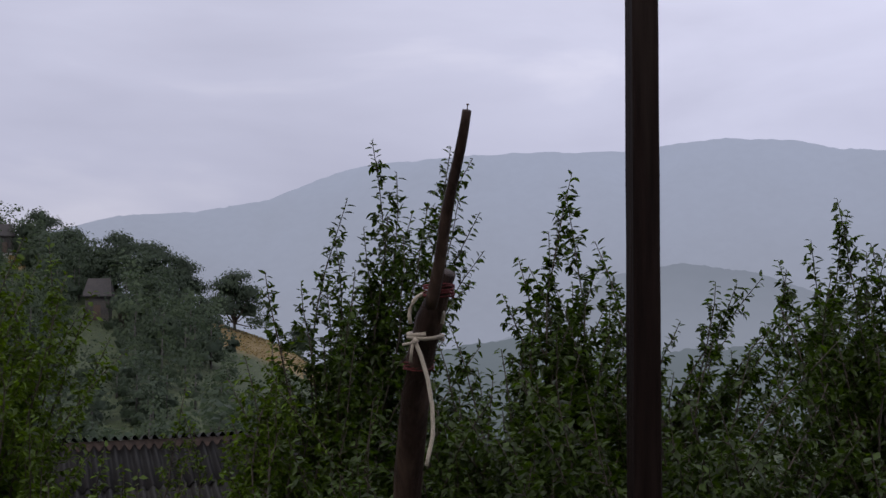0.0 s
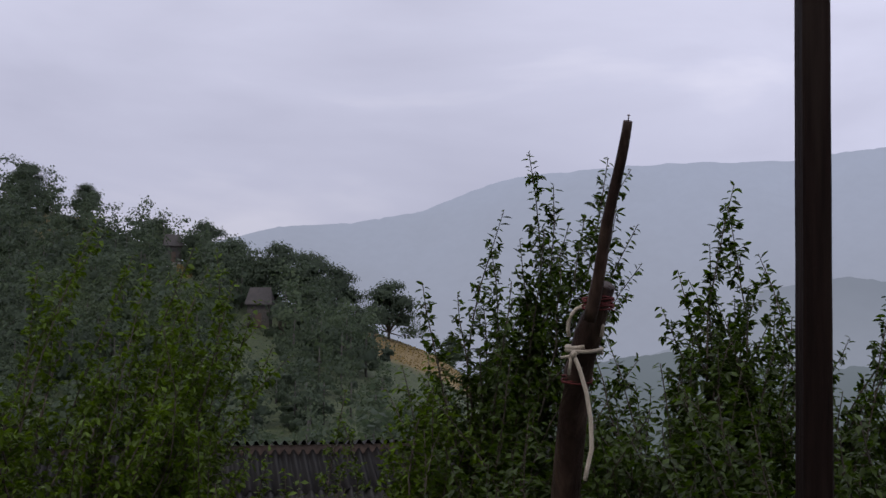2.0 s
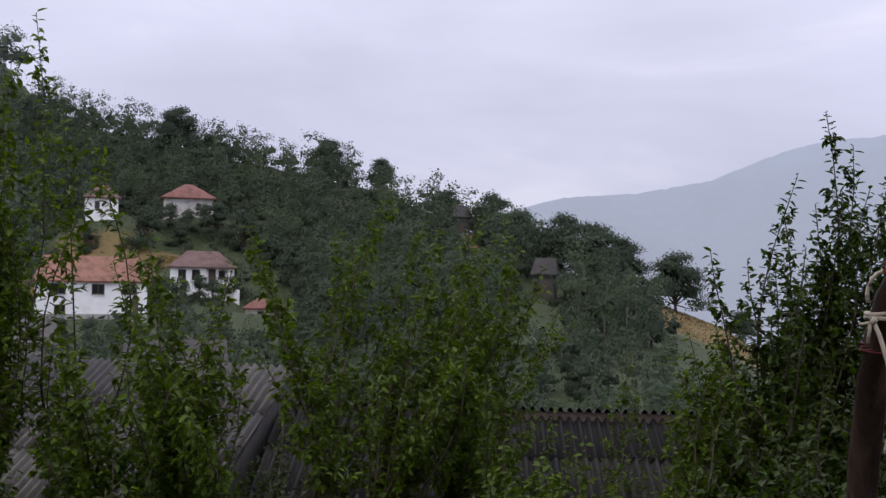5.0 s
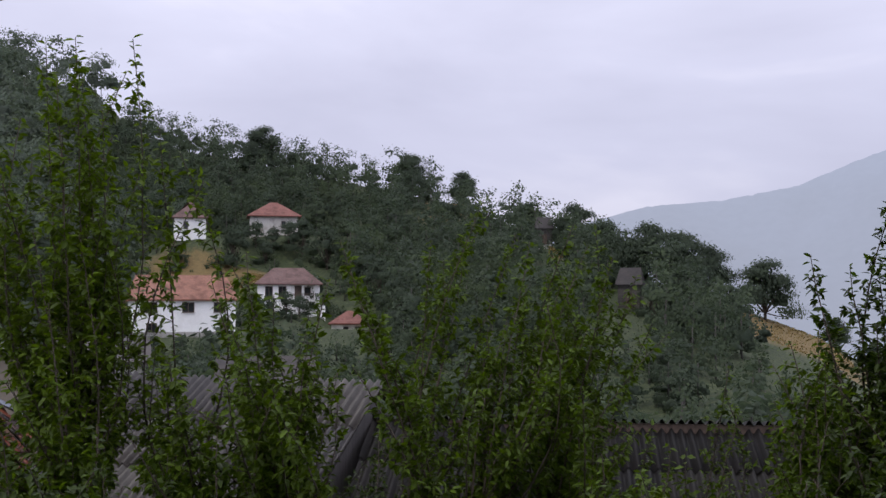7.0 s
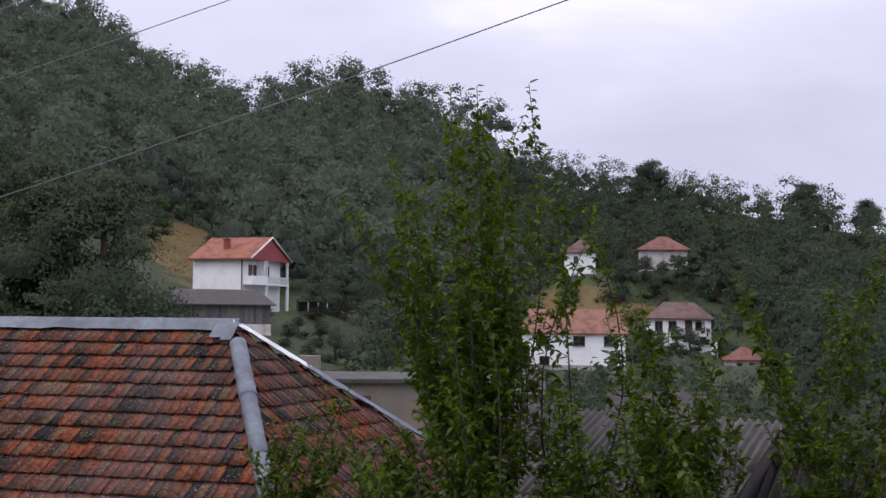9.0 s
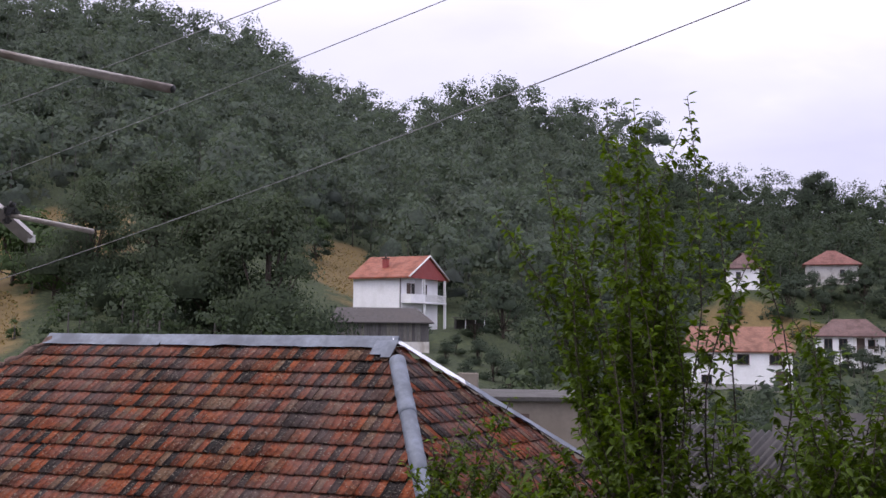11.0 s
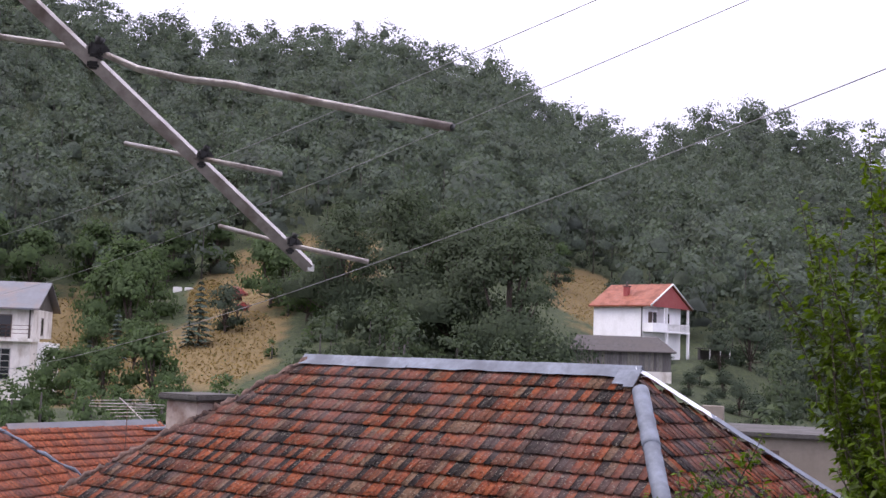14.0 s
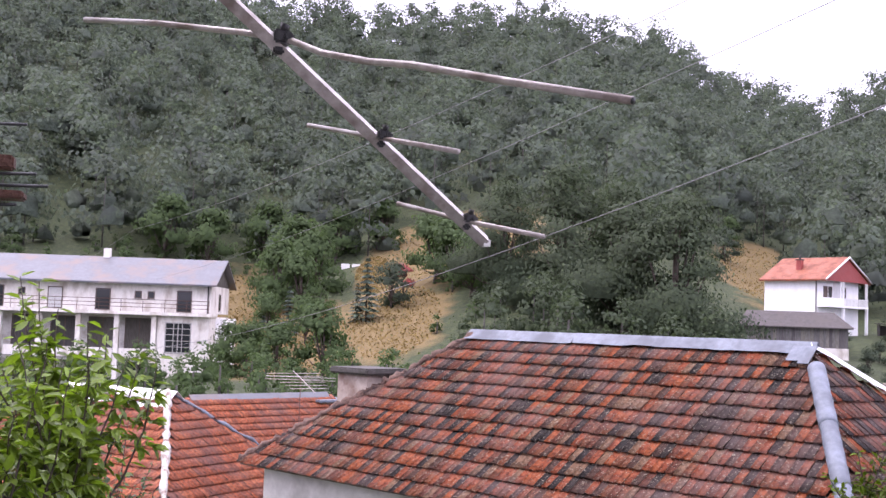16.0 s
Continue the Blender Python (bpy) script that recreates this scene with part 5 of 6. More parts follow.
def low_buildings():
    """A cream garage, a grey roofed shed and a brown roofed one below the village."""
    def at(az, el, r):
        q = ways(az, el, r)
        return Vector((q.x, q.y, 6.02 + q.z))
    a, b = at(52.95, -3.35, 33), at(45.6, -3.3, 33)
    g = thing("garage", (a.x, a.y, 0), math.degrees(math.atan2(b.y - a.y, b.x - a.x)), "low cream plastered garage with a flat concrete roof", "garage")
    ln = (b - a).length
    part("wall", boxes((0, ln, 0, 4.0, -3, a.z - 0.14)), BEIGE, g)
    part("roof", boxes((-0.15, ln + 0.15, -0.2, 4.2, a.z - 0.137, a.z), bevel=0.02), CAPSTONE, g)
    part("chimney", boxes((-0.02, 0.62, 0.6, 1.2, a.z + 0.003, a.z + 0.65), bevel=0.02), BEIGE, g, "cream plastered chimney stub")
    opening(g, "y-", 1.2, 2.2, a.z - 1.4, a.z - 0.5, 0)
    for az0, az1, e0, r, mt, wm, lab in ((44.3, 40.6, -2.75, 36, DARKROOF, RENDER_GREY, "small grey shed with a sheet roof"), (36.4, 32.2, -3.8, 40, SHINGLE, PLANK, "low brown shed with a shingle roof")):
        a, b = at(az0, e0, r), at(az1, e0, r)
        k = thing("low_shed", (a.x, a.y, 0), math.degrees(math.atan2(b.y - a.y, b.x - a.x)), lab, "shed")
        ln = (b - a).length
        part("wall", boxes((0, ln, -1.6, 1.6, -6, a.z - 0.75)), wm, k)
        part("roof", gable_roof(-1.9, 1.9, -0.3, ln + 0.3, a.z - 0.7, a.z, 0.1), mt, k).matrix_basis = Matrix.Translation((ln, 0, 0)) @ pose(0, 0, 0, 0, 0, 90)


low_buildings()


# ---- sheds with corrugated fibre cement roofs ----
def sheet_mesh(mat, width=1.05, length=1.6, waves=6, amp=0.05):
    k = waves * 6 + 1
    V, F = [], []
    for j, (y, dz) in enumerate(((0.0, 0.0), (length, 0.012), (length - 0.002, -0.006))):
        for i in range(k):
            x = width * i / (k - 1)
            V.append((x, y, amp * math.cos(2 * math.pi * waves * i / (k - 1)) + dz))
    for j in range(2):
        for i in range(k - 1):
            F.append((j * k + i, j * k + i + 1, (j + 1) * k + i + 1, (j + 1) * k + i))
    return mesh_from("sheet", V, F, mat, True)


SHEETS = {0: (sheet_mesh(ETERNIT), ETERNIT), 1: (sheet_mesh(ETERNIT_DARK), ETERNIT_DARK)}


def shed(name, at, rz, length, slope, pitch, label, sag=0.0, seed=0, back=0.9, dark=0):
    """Local x runs along the ridge to the right, y is away from the eave; the ridge is at z = 0 of the roof frame."""
    rng = random.Random(seed)
    h = thing(name, (at[0], at[1], 0), rz, label, "shed")
    zr = at[2]
    drop, run = slope * math.sin(pitch), slope * math.cos(pitch)
    part("front_wall", boxes((-length + 0.2, -0.2, -run + 0.3, -run + 0.42, -8 if zr < 3.6 else -3, zr - drop - 0.02)), PLANK, h)
    part("back_wall", boxes((-length + 0.2, -0.2, back - 0.4, back - 0.28, -8 if zr < 3.6 else -3, zr - 0.55)), PLANK, h)
    for x in (-length + 0.2, -0.32):
        bm = bmesh.new()
        pts = [(-run + 0.43, -5), (back - 0.41, -5), (back - 0.41, zr - 0.55), (0, zr - 0.1), (-run + 0.43, zr - drop - 0.1)]
        a = [bm.verts.new((x, y, z)) for y, z in pts]
        b = [bm.verts.new((x + 0.12, y, z)) for y, z in pts]
        bm.faces.new(a)
        bm.faces.new(b[::-1])
        for i in range(5):
            j = (i + 1) % 5
            bm.faces.new((a[i], b[i], b[j], a[j]))
        part("side_wall", bm, PLANK, h)
    roof = part("roof", boxes((-length + 0.1, -0.1, -0.06, 0.06, zr - 0.14, zr - 0.05)), BROWNWOOD, h, "corrugated grey fibre cement roof")
    n = int(length / 0.875)
    rows = int(slope / 1.35 + 0.99)
    for side, pt, rr in ((-1, pitch, rows), (1, 0.25, 1)):
        for j in range(rr):
            for i in range(n):
                x = -length + i * 0.875
                ob = new("sheet", SHEETS[dark][0])
                ob.parent = roof
                k = (i / n - 0.5)
                dz = -sag * (1 - 4 * k * k)
                m = Matrix.Translation((x if side < 0 else x + 1.05, 0, zr + 0.05 + dz + rng.gauss(0, 0.006))) @ (Matrix.Identity(4) if side > 0 else Matrix.Rotation(math.pi, 4, "Z") @ Matrix.Translation((-1.05, 0, 0)))
                if side > 0:
                    m = Matrix.Translation((x, 0, zr + 0.05 + dz))
                tilt = Matrix.Rotation(-pt, 4, "X")
                ob.matrix_basis = m @ tilt @ Matrix.Translation((0, j * 1.35 - (0.12 if j == 0 and side < 0 else 0), 0.02 * (rr - j) - 0.02)) @ Matrix.Rotation(rng.gauss(0, 0.006), 4, "Z")
    if dark:
        # the back slope stands a hand higher: a dark strip paints shade under its wavy verge
        part("ridge_board", boxes((-length, -0.1, 0.03, 0.07, zr - 0.05, zr + 0.19)), BROWNWOOD, roof, "dark strip for the shade under the verge")
        for i in range(n):
            ob = new("verge_sheet", SHEETS[1][0])
            ob.parent = roof
            ob.matrix_basis = Matrix.Translation((-length + i * 0.875, -0.06, zr + 0.24 + rng.gauss(0, 0.006))) @ Matrix.Rotation(-0.2, 4, "X") @ Matrix.Diagonal((1, 0.4, 1, 1))
    return h


shed("corrugated_shed", (-9.86, 18.55, 3.98), 7, 7.2, 4.3, 0.46, "old shed under a mossy corrugated fibre cement roof", 0.05, 1)
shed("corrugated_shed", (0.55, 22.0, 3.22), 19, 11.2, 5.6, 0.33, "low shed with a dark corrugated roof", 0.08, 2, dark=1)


# ---- fruit trees close by ----
def leaf_mesh(pos, dirs, length, width, rng, mat, small=False):
    """Leaves folded along the midrib and drooping at the tip: four triangles each, two on low hedges."""
    n = len(pos)
    d = dirs / (np.linalg.norm(dirs, axis=1, keepdims=True) + 1e-9)
    up = np.tile(np.array([0, 0, 1.0]), (n, 1)) + rng.normal(0, 0.35, (n, 3))
    sd = np.cross(d, up)
    sd /= np.linalg.norm(sd, axis=1, keepdims=True) + 1e-9
    nr = np.cross(sd, d)
    L, W = length[:, None], (width * length)[:, None]
    droop = rng.uniform(0.05, 0.3, (n, 1))
    tip = pos + d * L - nr * L * droop
    q1, q2 = pos + d * L * 0.28, pos + d * L * 0.66 - nr * L * droop * 0.4
    lift = nr * W * 0.16
    if small:
        q = pos + d * L * 0.48 - nr * L * droop * 0.2
        v = np.stack([pos, q + sd * W * 0.55 + lift, tip, q - sd * W * 0.55 + lift], 1).reshape(-1, 3)
        k = np.arange(n)[:, None] * 4
        return mesh_from("leaves", v, np.concatenate([k + np.array([[0, 2, 1]]), k + np.array([[0, 3, 2]])], 0), mat)
    v = np.stack([pos, q1 + sd * W * 0.46 + lift, q2 + sd * W * 0.42 + lift, tip, q2 - sd * W * 0.42 + lift, q1 - sd * W * 0.46 + lift], 1).reshape(-1, 3)
    k = np.arange(n)[:, None] * 6
    f = np.concatenate([k + np.array([[0, 2, 1]]), k + np.array([[0, 3, 2]]), k + np.array([[0, 5, 4]]), k + np.array([[0, 4, 3]])], 0)
    return mesh_from("leaves", v, f, mat)


def shoot_path(start, tip, rng, bow=0.1, steps=7):
    ln = (tip - start).length
    side = Vector((rng.normal(), rng.normal(), 0)) * bow * ln
    out = []
    for i in range(steps + 1):
        q = i / steps
        p = start.lerp(tip, q) + side * math.sin(q * math.pi) * 0.6
        out.append(p + Vector((rng.normal(), rng.normal(), 0)) * 0.006)
    return out


def fruit_tree(name, az, r, label, tips, mass, leafmat, seed, leaf=0.068, per_m=58, base_z=None, limbs_n=8, dens=1.0, side_twigs=1.0, wide=(0.42, 0.56)):
    """An unpruned fruit tree. tips: ends of its tall shoots as (azimuth, elevation, distance offset);
    mass: (azimuth, half width in degrees, top elevation, bottom elevation, shoots) of its bushy lower crown."""
    rng = np.random.default_rng(seed)
    eye = Vector((0, 0, 6.0))
    b = ways(az, 0, r)
    b.z = float(ground_z(b.x, b.y)) if base_z is None else base_z
    ob = thing(name, tuple(b), 0, label, "tree")
    heads = []
    for a, e, dr in tips:
        heads.append((eye + ways(a, e, r + dr), rng.uniform(1.1, 1.7)))
    for a0, hw, e1, e0, n in mass:
        for i in range(int(n * 0.7)):
            a = a0 + rng.uniform(-1, 1) * hw
            e = e0 + (e1 - e0) * rng.random() ** 0.8
            edge = 1 - 0.35 * abs((a - a0) / hw)
            heads.append((eye + ways(a, e0 + (e - e0) * edge, r + rng.normal() * 0.55), rng.uniform(0.45, 1.0)))
    trunk_top = Vector((0, 0, 1.3))
    tube_part("trunk", [[((0, 0, -0.5), 0.13), ((0.03, 0.02, 0.6), 0.10), (trunk_top, 0.09)]], BARK, ob, 8)
    centre = Vector((0, 0, 0))
    zs = sorted(h[0].z for h in heads)
    zmid = zs[len(zs) // 2] - b.z
    limbs = []
    for i in range(limbs_n):
        an = 2 * math.pi * i / limbs_n + rng.uniform(-0.3, 0.3)
        rad = 0.9 * rng.uniform(0.1, 1.3)
        tgt = Vector((math.cos(an) * rad, math.sin(an) * rad, max(1.9, zmid * rng.uniform(0.62, 0.85))))
        pts = shoot_path(trunk_top, tgt, rng, 0.12, 8)
        limbs.append(pts)
    P, D, paths = [], [], [[] for _ in range(limbs_n)]
    for tip, ln in heads:
        tip = tip - b
        best = None
        for li, pts in enumerate(limbs):
            for p in pts[3:]:
                gap = (p - tip).length + (3.0 if p.z > tip.z - 0.25 * ln else 0.0)
                if best is None or gap < best[0]:
                    best = (gap, li, p)
        _, li, st = best
        pts = shoot_path(st, tip, rng, 0.11, 9)
        total = (tip - st).length
        paths[li].append([(p, 0.010 * (1 - i / 10) + 0.0022) for i, p in enumerate(pts)])
        # leaves on the outer part of the shoot, with short spurs lower down
        outer = min(total * 0.9, ln * 1.7)
        m = int(outer * per_m * dens)
        for k in range(m):
            q = 1 - (k / max(1, m)) * outer / total
            f = q * 9
            i0 = min(8, int(f))
            c = pts[i0].lerp(pts[i0 + 1], f - i0)
            ax = (pts[i0 + 1] - pts[i0]).normalized()
            an = k * 2.4 + rng.normal() * 0.4
            u = ax.cross(Vector((1, 0.2, 0.1))).normalized()
            w = ax.cross(u)
            o = u * math.cos(an) + w * math.sin(an)
            P.append(c + o * 0.006)
            D.append(o * 0.8 + ax * rng.uniform(0.0, 0.7) + Vector((0, 0, rng.uniform(-0.6, 0.1))))
            depth = (1 - q) * total
            # leafy spurs, longer further down, so that the shoot thickens to a spindle
            if depth > 0.16 and rng.random() < 0.42 * side_twigs:
                tl = rng.uniform(0.03, 0.12) * min(1.6, 0.5 + depth)
                e = c + (o + ax * rng.uniform(0.4, 1.3)).normalized() * tl
                paths[li].append([(c, 0.004), (e, 0.0015)])
                for g in range(int(4 + tl * 42)):
                    P.append(c.lerp(e, 1 - 0.7 * rng.random() ** 1.5))
                    D.append(Vector(rng.normal(size=3)) * 0.7 + o * 0.8 + ax * 0.4 + Vector((0, 0, -0.45)))
    for li, pts in enumerate(limbs):
        me = tube([[(p, 0.06 * (1 - i / 10)) for i, p in enumerate(pts)]] + paths[li], 3, False)
        me.materials.append(BARK)
        part("limb", me, BARK, ob)
    P, D = np.array(P), np.array(D)
    n = len(P)
    part("leaves", leaf_mesh(P, D, leaf * 0.9 * rng.uniform(0.55, 1.2, n), rng.uniform(*wide, n), rng, leafmat, name in ("hedge_bush", "plum_shrub", "shrub")), leafmat, ob)
    return n


COUNT = 0
COUNT += fruit_tree("plum_tree", 0.0, 7.8, "plum tree with tall upright leafy shoots behind the stake", [(0.9, 8.3, 0), (-0.4, 6.6, 0.1), (-3.2, 8.0, 0.3), (-4.3, 7.4, 0.2), (-4.6, 4.6, 0), (2.3, 5.2, 0.1), (2.8, 3.4, -0.2), (6.4, 1.5, 0), (4.6, 0.9, 0.1), (3.2, 0.6, 0.2), (-2.0, 5.0, 0), (-1.2, 4.6, 0.3), (0.2, 4.4, 0), (-3.6, 5.4, -0.2), (1.4, 3.8, 0.2), (-5.0, 2.6, 0.1), (-4.2, 1.0, -0.2)],
                    [(1.0, 5.8, -0.5, -11, 62), (-1.0, 4.0, 3.6, -3, 26)], LEAF, 21, 0.07, dens=1.0)
COUNT += fruit_tree("plum_tree", -9.5, 7.6, "plum tree with long shoots beside the timber post", [(-9.4, 6.6, 0), (-9.1, 5.6, 0.1), (-10.6, 3.1, 0), (-11.0, 2.6, 0.2), (-6.6, 2.3, 0), (-7.2, 1.8, 0.2), (-8.2, 3.6, -0.1), (-8.6, 2.2, 0.3), (-11.4, 0.8, 0), (-12.2, 0.0, 0.2), (-5.9, 0.4, 0)],
                    [(-8.8, 3.8, 0.4, -11, 74), (-9.0, 2.4, 2.0, -3, 22)], LEAF, 22, 0.07, dens=1.05)
COUNT += fruit_tree("plum_tree", -21.5, 8.2, "dense plum tree with dark wet leaves", [(-22.4, 5.0, 0), (-22.9, 4.4, 0.2), (-21.2, 3.0, 0), (-20.0, 1.6, 0.1), (-18.9, 1.2, 0), (-16.6, 1.0, -0.2), (-17.6, 0.9, 0), (-23.9, 2.8, 0), (-24.6, 2.4, 0.2), (-19.6, 2.0, 0.3), (-26.0, 2.6, 0), (-14.8, -1.0, 0)],
                    [(-20.5, 6.5, 0.6, -11, 110), (-24.0, 3.8, 3.2, -4, 56)], LEAF, 23)
COUNT += fruit_tree("young_plum_tree", 20.8, 9.0, "young fruit tree with yellowish green leaves", [(22.8, 4.6, 0), (22.5, 3.8, 0.1), (25.6, 2.3, 0), (25.0, 1.2, 0.2), (18.2, 3.1, 0), (17.0, 2.8, 0.1), (17.4, 2.0, -0.1), (20.4, 2.2, 0), (21.2, 2.6, 0.2), (19.4, 1.8, 0.1), (24.0, 0.6, 0), (15.6, -0.8, 0), (13.2, -2.4, 0), (14.2, -2.0, 0.1), (15.0, 0.4, 0), (16.2, 1.4, 0), (14.6, -0.6, 0.2)],
                    [(20.0, 3.6, 1.4, -8, 62), (18.4, 5.6, -4.6, -12, 60)], LEAF_Y, 24, 0.07, dens=0.85)
COUNT += fruit_tree("sapling", 10.3, 8.5, "thin sapling with a single leafy leader", [(10.3, -4.1, 0), (10.6, -5.4, 0), (9.8, -6.4, 0)], [(10.2, 1.0, -7.5, -12, 10)], LEAF_Y, 25, 0.05, limbs_n=3)
COUNT += fruit_tree("plum_tree", 5.8, 8.0, "bushy plum with yellow-green young leaves", [(7.4, -2.8, 0), (6.0, -2.2, 0.2), (4.8, -1.8, 0), (8.2, -4.0, 0)], [(5.4, 3.2, -3.0, -12, 60)], LEAF_Y, 26, 0.066)
COUNT += fruit_tree("tall_plum_tree", 43.6, 7.9, "tall plum tree with slender yellow-green shoots", [(40.9, 12.2, 0), (41.2, 10.6, 0.1), (43.7, 12.1, 0), (43.4, 10.4, 0.1), (45.1, 11.8, 0.2), (44.6, 10.0, 0), (51.0, 6.4, 0), (48.3, 8.7, 0), (47.9, 8.0, -0.2), (45.6, 6.0, 0.1), (44.2, 7.2, -0.1), (43.0, 6.4, 0.2), (46.8, 4.0, 0), (42.0, 5.0, -0.2), (44.9, 3.2, 0.1), (43.6, 4.4, 0), (37.3, 5.2, 0), (38.6, 6.6, 0.1), (42.4, 8.6, 0.2), (46.2, 8.0, 0), (39.6, 7.8, 0), (41.9, 7.4, 0.3), (49.4, 3.6, 0), (40.6, 5.5, 0), (47.5, 5.6, 0.1)],
                    [(44.0, 2.6, 5.5, -4, 26), (44.2, 5.6, -3.0, -13, 66), (39.8, 3.2, -2.6, -13, 44), (48.4, 2.6, -3.4, -12, 24)], LEAF_T, 27, 0.075, dens=0.75)
COUNT += fruit_tree("plum_tree", 32.8, 7.4, "plum tree with arching leafy branches over the shed roof", [(30.4, 2.2, 0), (30.0, 1.0, 0.1), (31.0, 0.2, 0), (35.2, 1.6, 0), (35.9, 0.8, 0.1), (33.8, -0.6, 0), (29.2, -0.8, 0), (37.0, 0.2, 0)],
                    [(35.6, 3.0, -2.2, -13, 56), (30.8, 1.3, 0.0, -7, 14)], LEAF_Y, 28, 0.07, dens=1.0)
COUNT += fruit_tree("plum_shrub", 28.0, 8.6, "low leafy shrub in front of the corrugated roof", [(28.4, -7.6, 0), (27.6, -8.6, 0)], [(28.6, 2.6, -8.8, -13, 20)], LEAF, 29, 0.055, limbs_n=4)
COUNT += fruit_tree("plum_shrub", 50.6, 8.4, "leafy shrub growing up to the tiled roof", [(52.5, -3.9, 0), (50.0, -3.3, 0), (54.2, -5.4, 0), (51.2, -3.6, 0.2), (55.6, -6.6, 0)], [(50.9, 4.0, -4.6, -13, 84)], LEAF_T, 30, 0.068, limbs_n=4)
COUNT += fruit_tree("cherry_tree", 100.0, 6.2, "cherry tree with broad drooping leaves", [(96.5, 1.7, 0), (95.6, 1.5, 0.1), (94.6, 0.2, 0), (93.2, -0.4, 0), (92.2, -0.8, 0), (89.7, -2.1, 0), (90.4, -1.7, 0.1), (91.2, -2.2, 0), (92.4, -1.6, 0.2), (94.0, -2.4, 0), (93.0, -3.6, 0.1)],
                    [(98.3, 3.6, 1.4, -9, 46), (94.6, 2.2, -0.8, -5.0, 18)], LEAF_C, 31, 0.098, 34, wide=(0.38, 0.5))
COUNT += fruit_tree("shrub", 91.2, 9.5, "dark small-leaved shrub before the red roof", [(90.9, -5.4, 0), (92.4, -6.6, 0), (89.6, -7.4, 0)], [(91.4, 2.6, -6.4, -14, 50)], LEAF_SHRUB, 32, 0.06, 36, limbs_n=5)
for k, (a, r, top) in enumerate(((-3.5, 6.2, -6.5), (-14.5, 6.6, -3.6), (-27.5, 7.0, -2.0), (-8.0, 6.7, -3.8), (-5.5, 7.2, -2.8), (-0.5, 7.1, -3.6), (-11.5, 7.2, -2.6), (-20.5, 6.8, -3.4), (2.8, 6.4, -7.2), (14.5, 7.0, -9.0), (38.5, 6.6, -8.2), (44.5, 6.4, -7.6))):
    top += 1.1 if a < 2 else 0
    COUNT += fruit_tree("hedge_bush", a, r, "bushy wet green hedge plant", [(a - 2.0, top + 0.6, 0), (a + 2.2, top + 0.3, 0)], [(a, 5.0, top, -15, 54)], LEAF if k != 9 else LEAF_Y, 40 + k, 0.07, limbs_n=5)


# ---- timber post and the stake with its rope ----
def timber_post():
    ob = thing("timber_post", (0.958, 4.04, 0), 6, "tall square timber post, dark and wet", "post")
    bm = bmesh.new()
    n = 40
    rings = []
    for i in range(n + 1):
        z = -0.6 + 10.1 * i / n
        w = 0.0585 - 0.0013 * z
        ring = []
        for sx, sy in ((-1, -0.86), (-0.86, -1), (0.86, -1), (1, -0.86), (1, 0.86), (0.86, 1), (-0.86, 1), (-1, 0.86)):
            j = 0.0022 * noise.noise(Vector((sx * 3, sy * 3, z * 4)))
            ring.append(bm.verts.new((sx * w + j + 0.006 * noise.noise(Vector((0, 0, z * 0.6))), sy * w + j, z)))
        rings.append(ring)
    for a, b in zip(rings, rings[1:]):
        for k in range(8):
            bm.faces.new((a[k], a[(k + 1) % 8], b[(k + 1) % 8], b[k]))
    bm.faces.new(rings[-1])
    part("shaft", bm, DARKWOOD, ob)


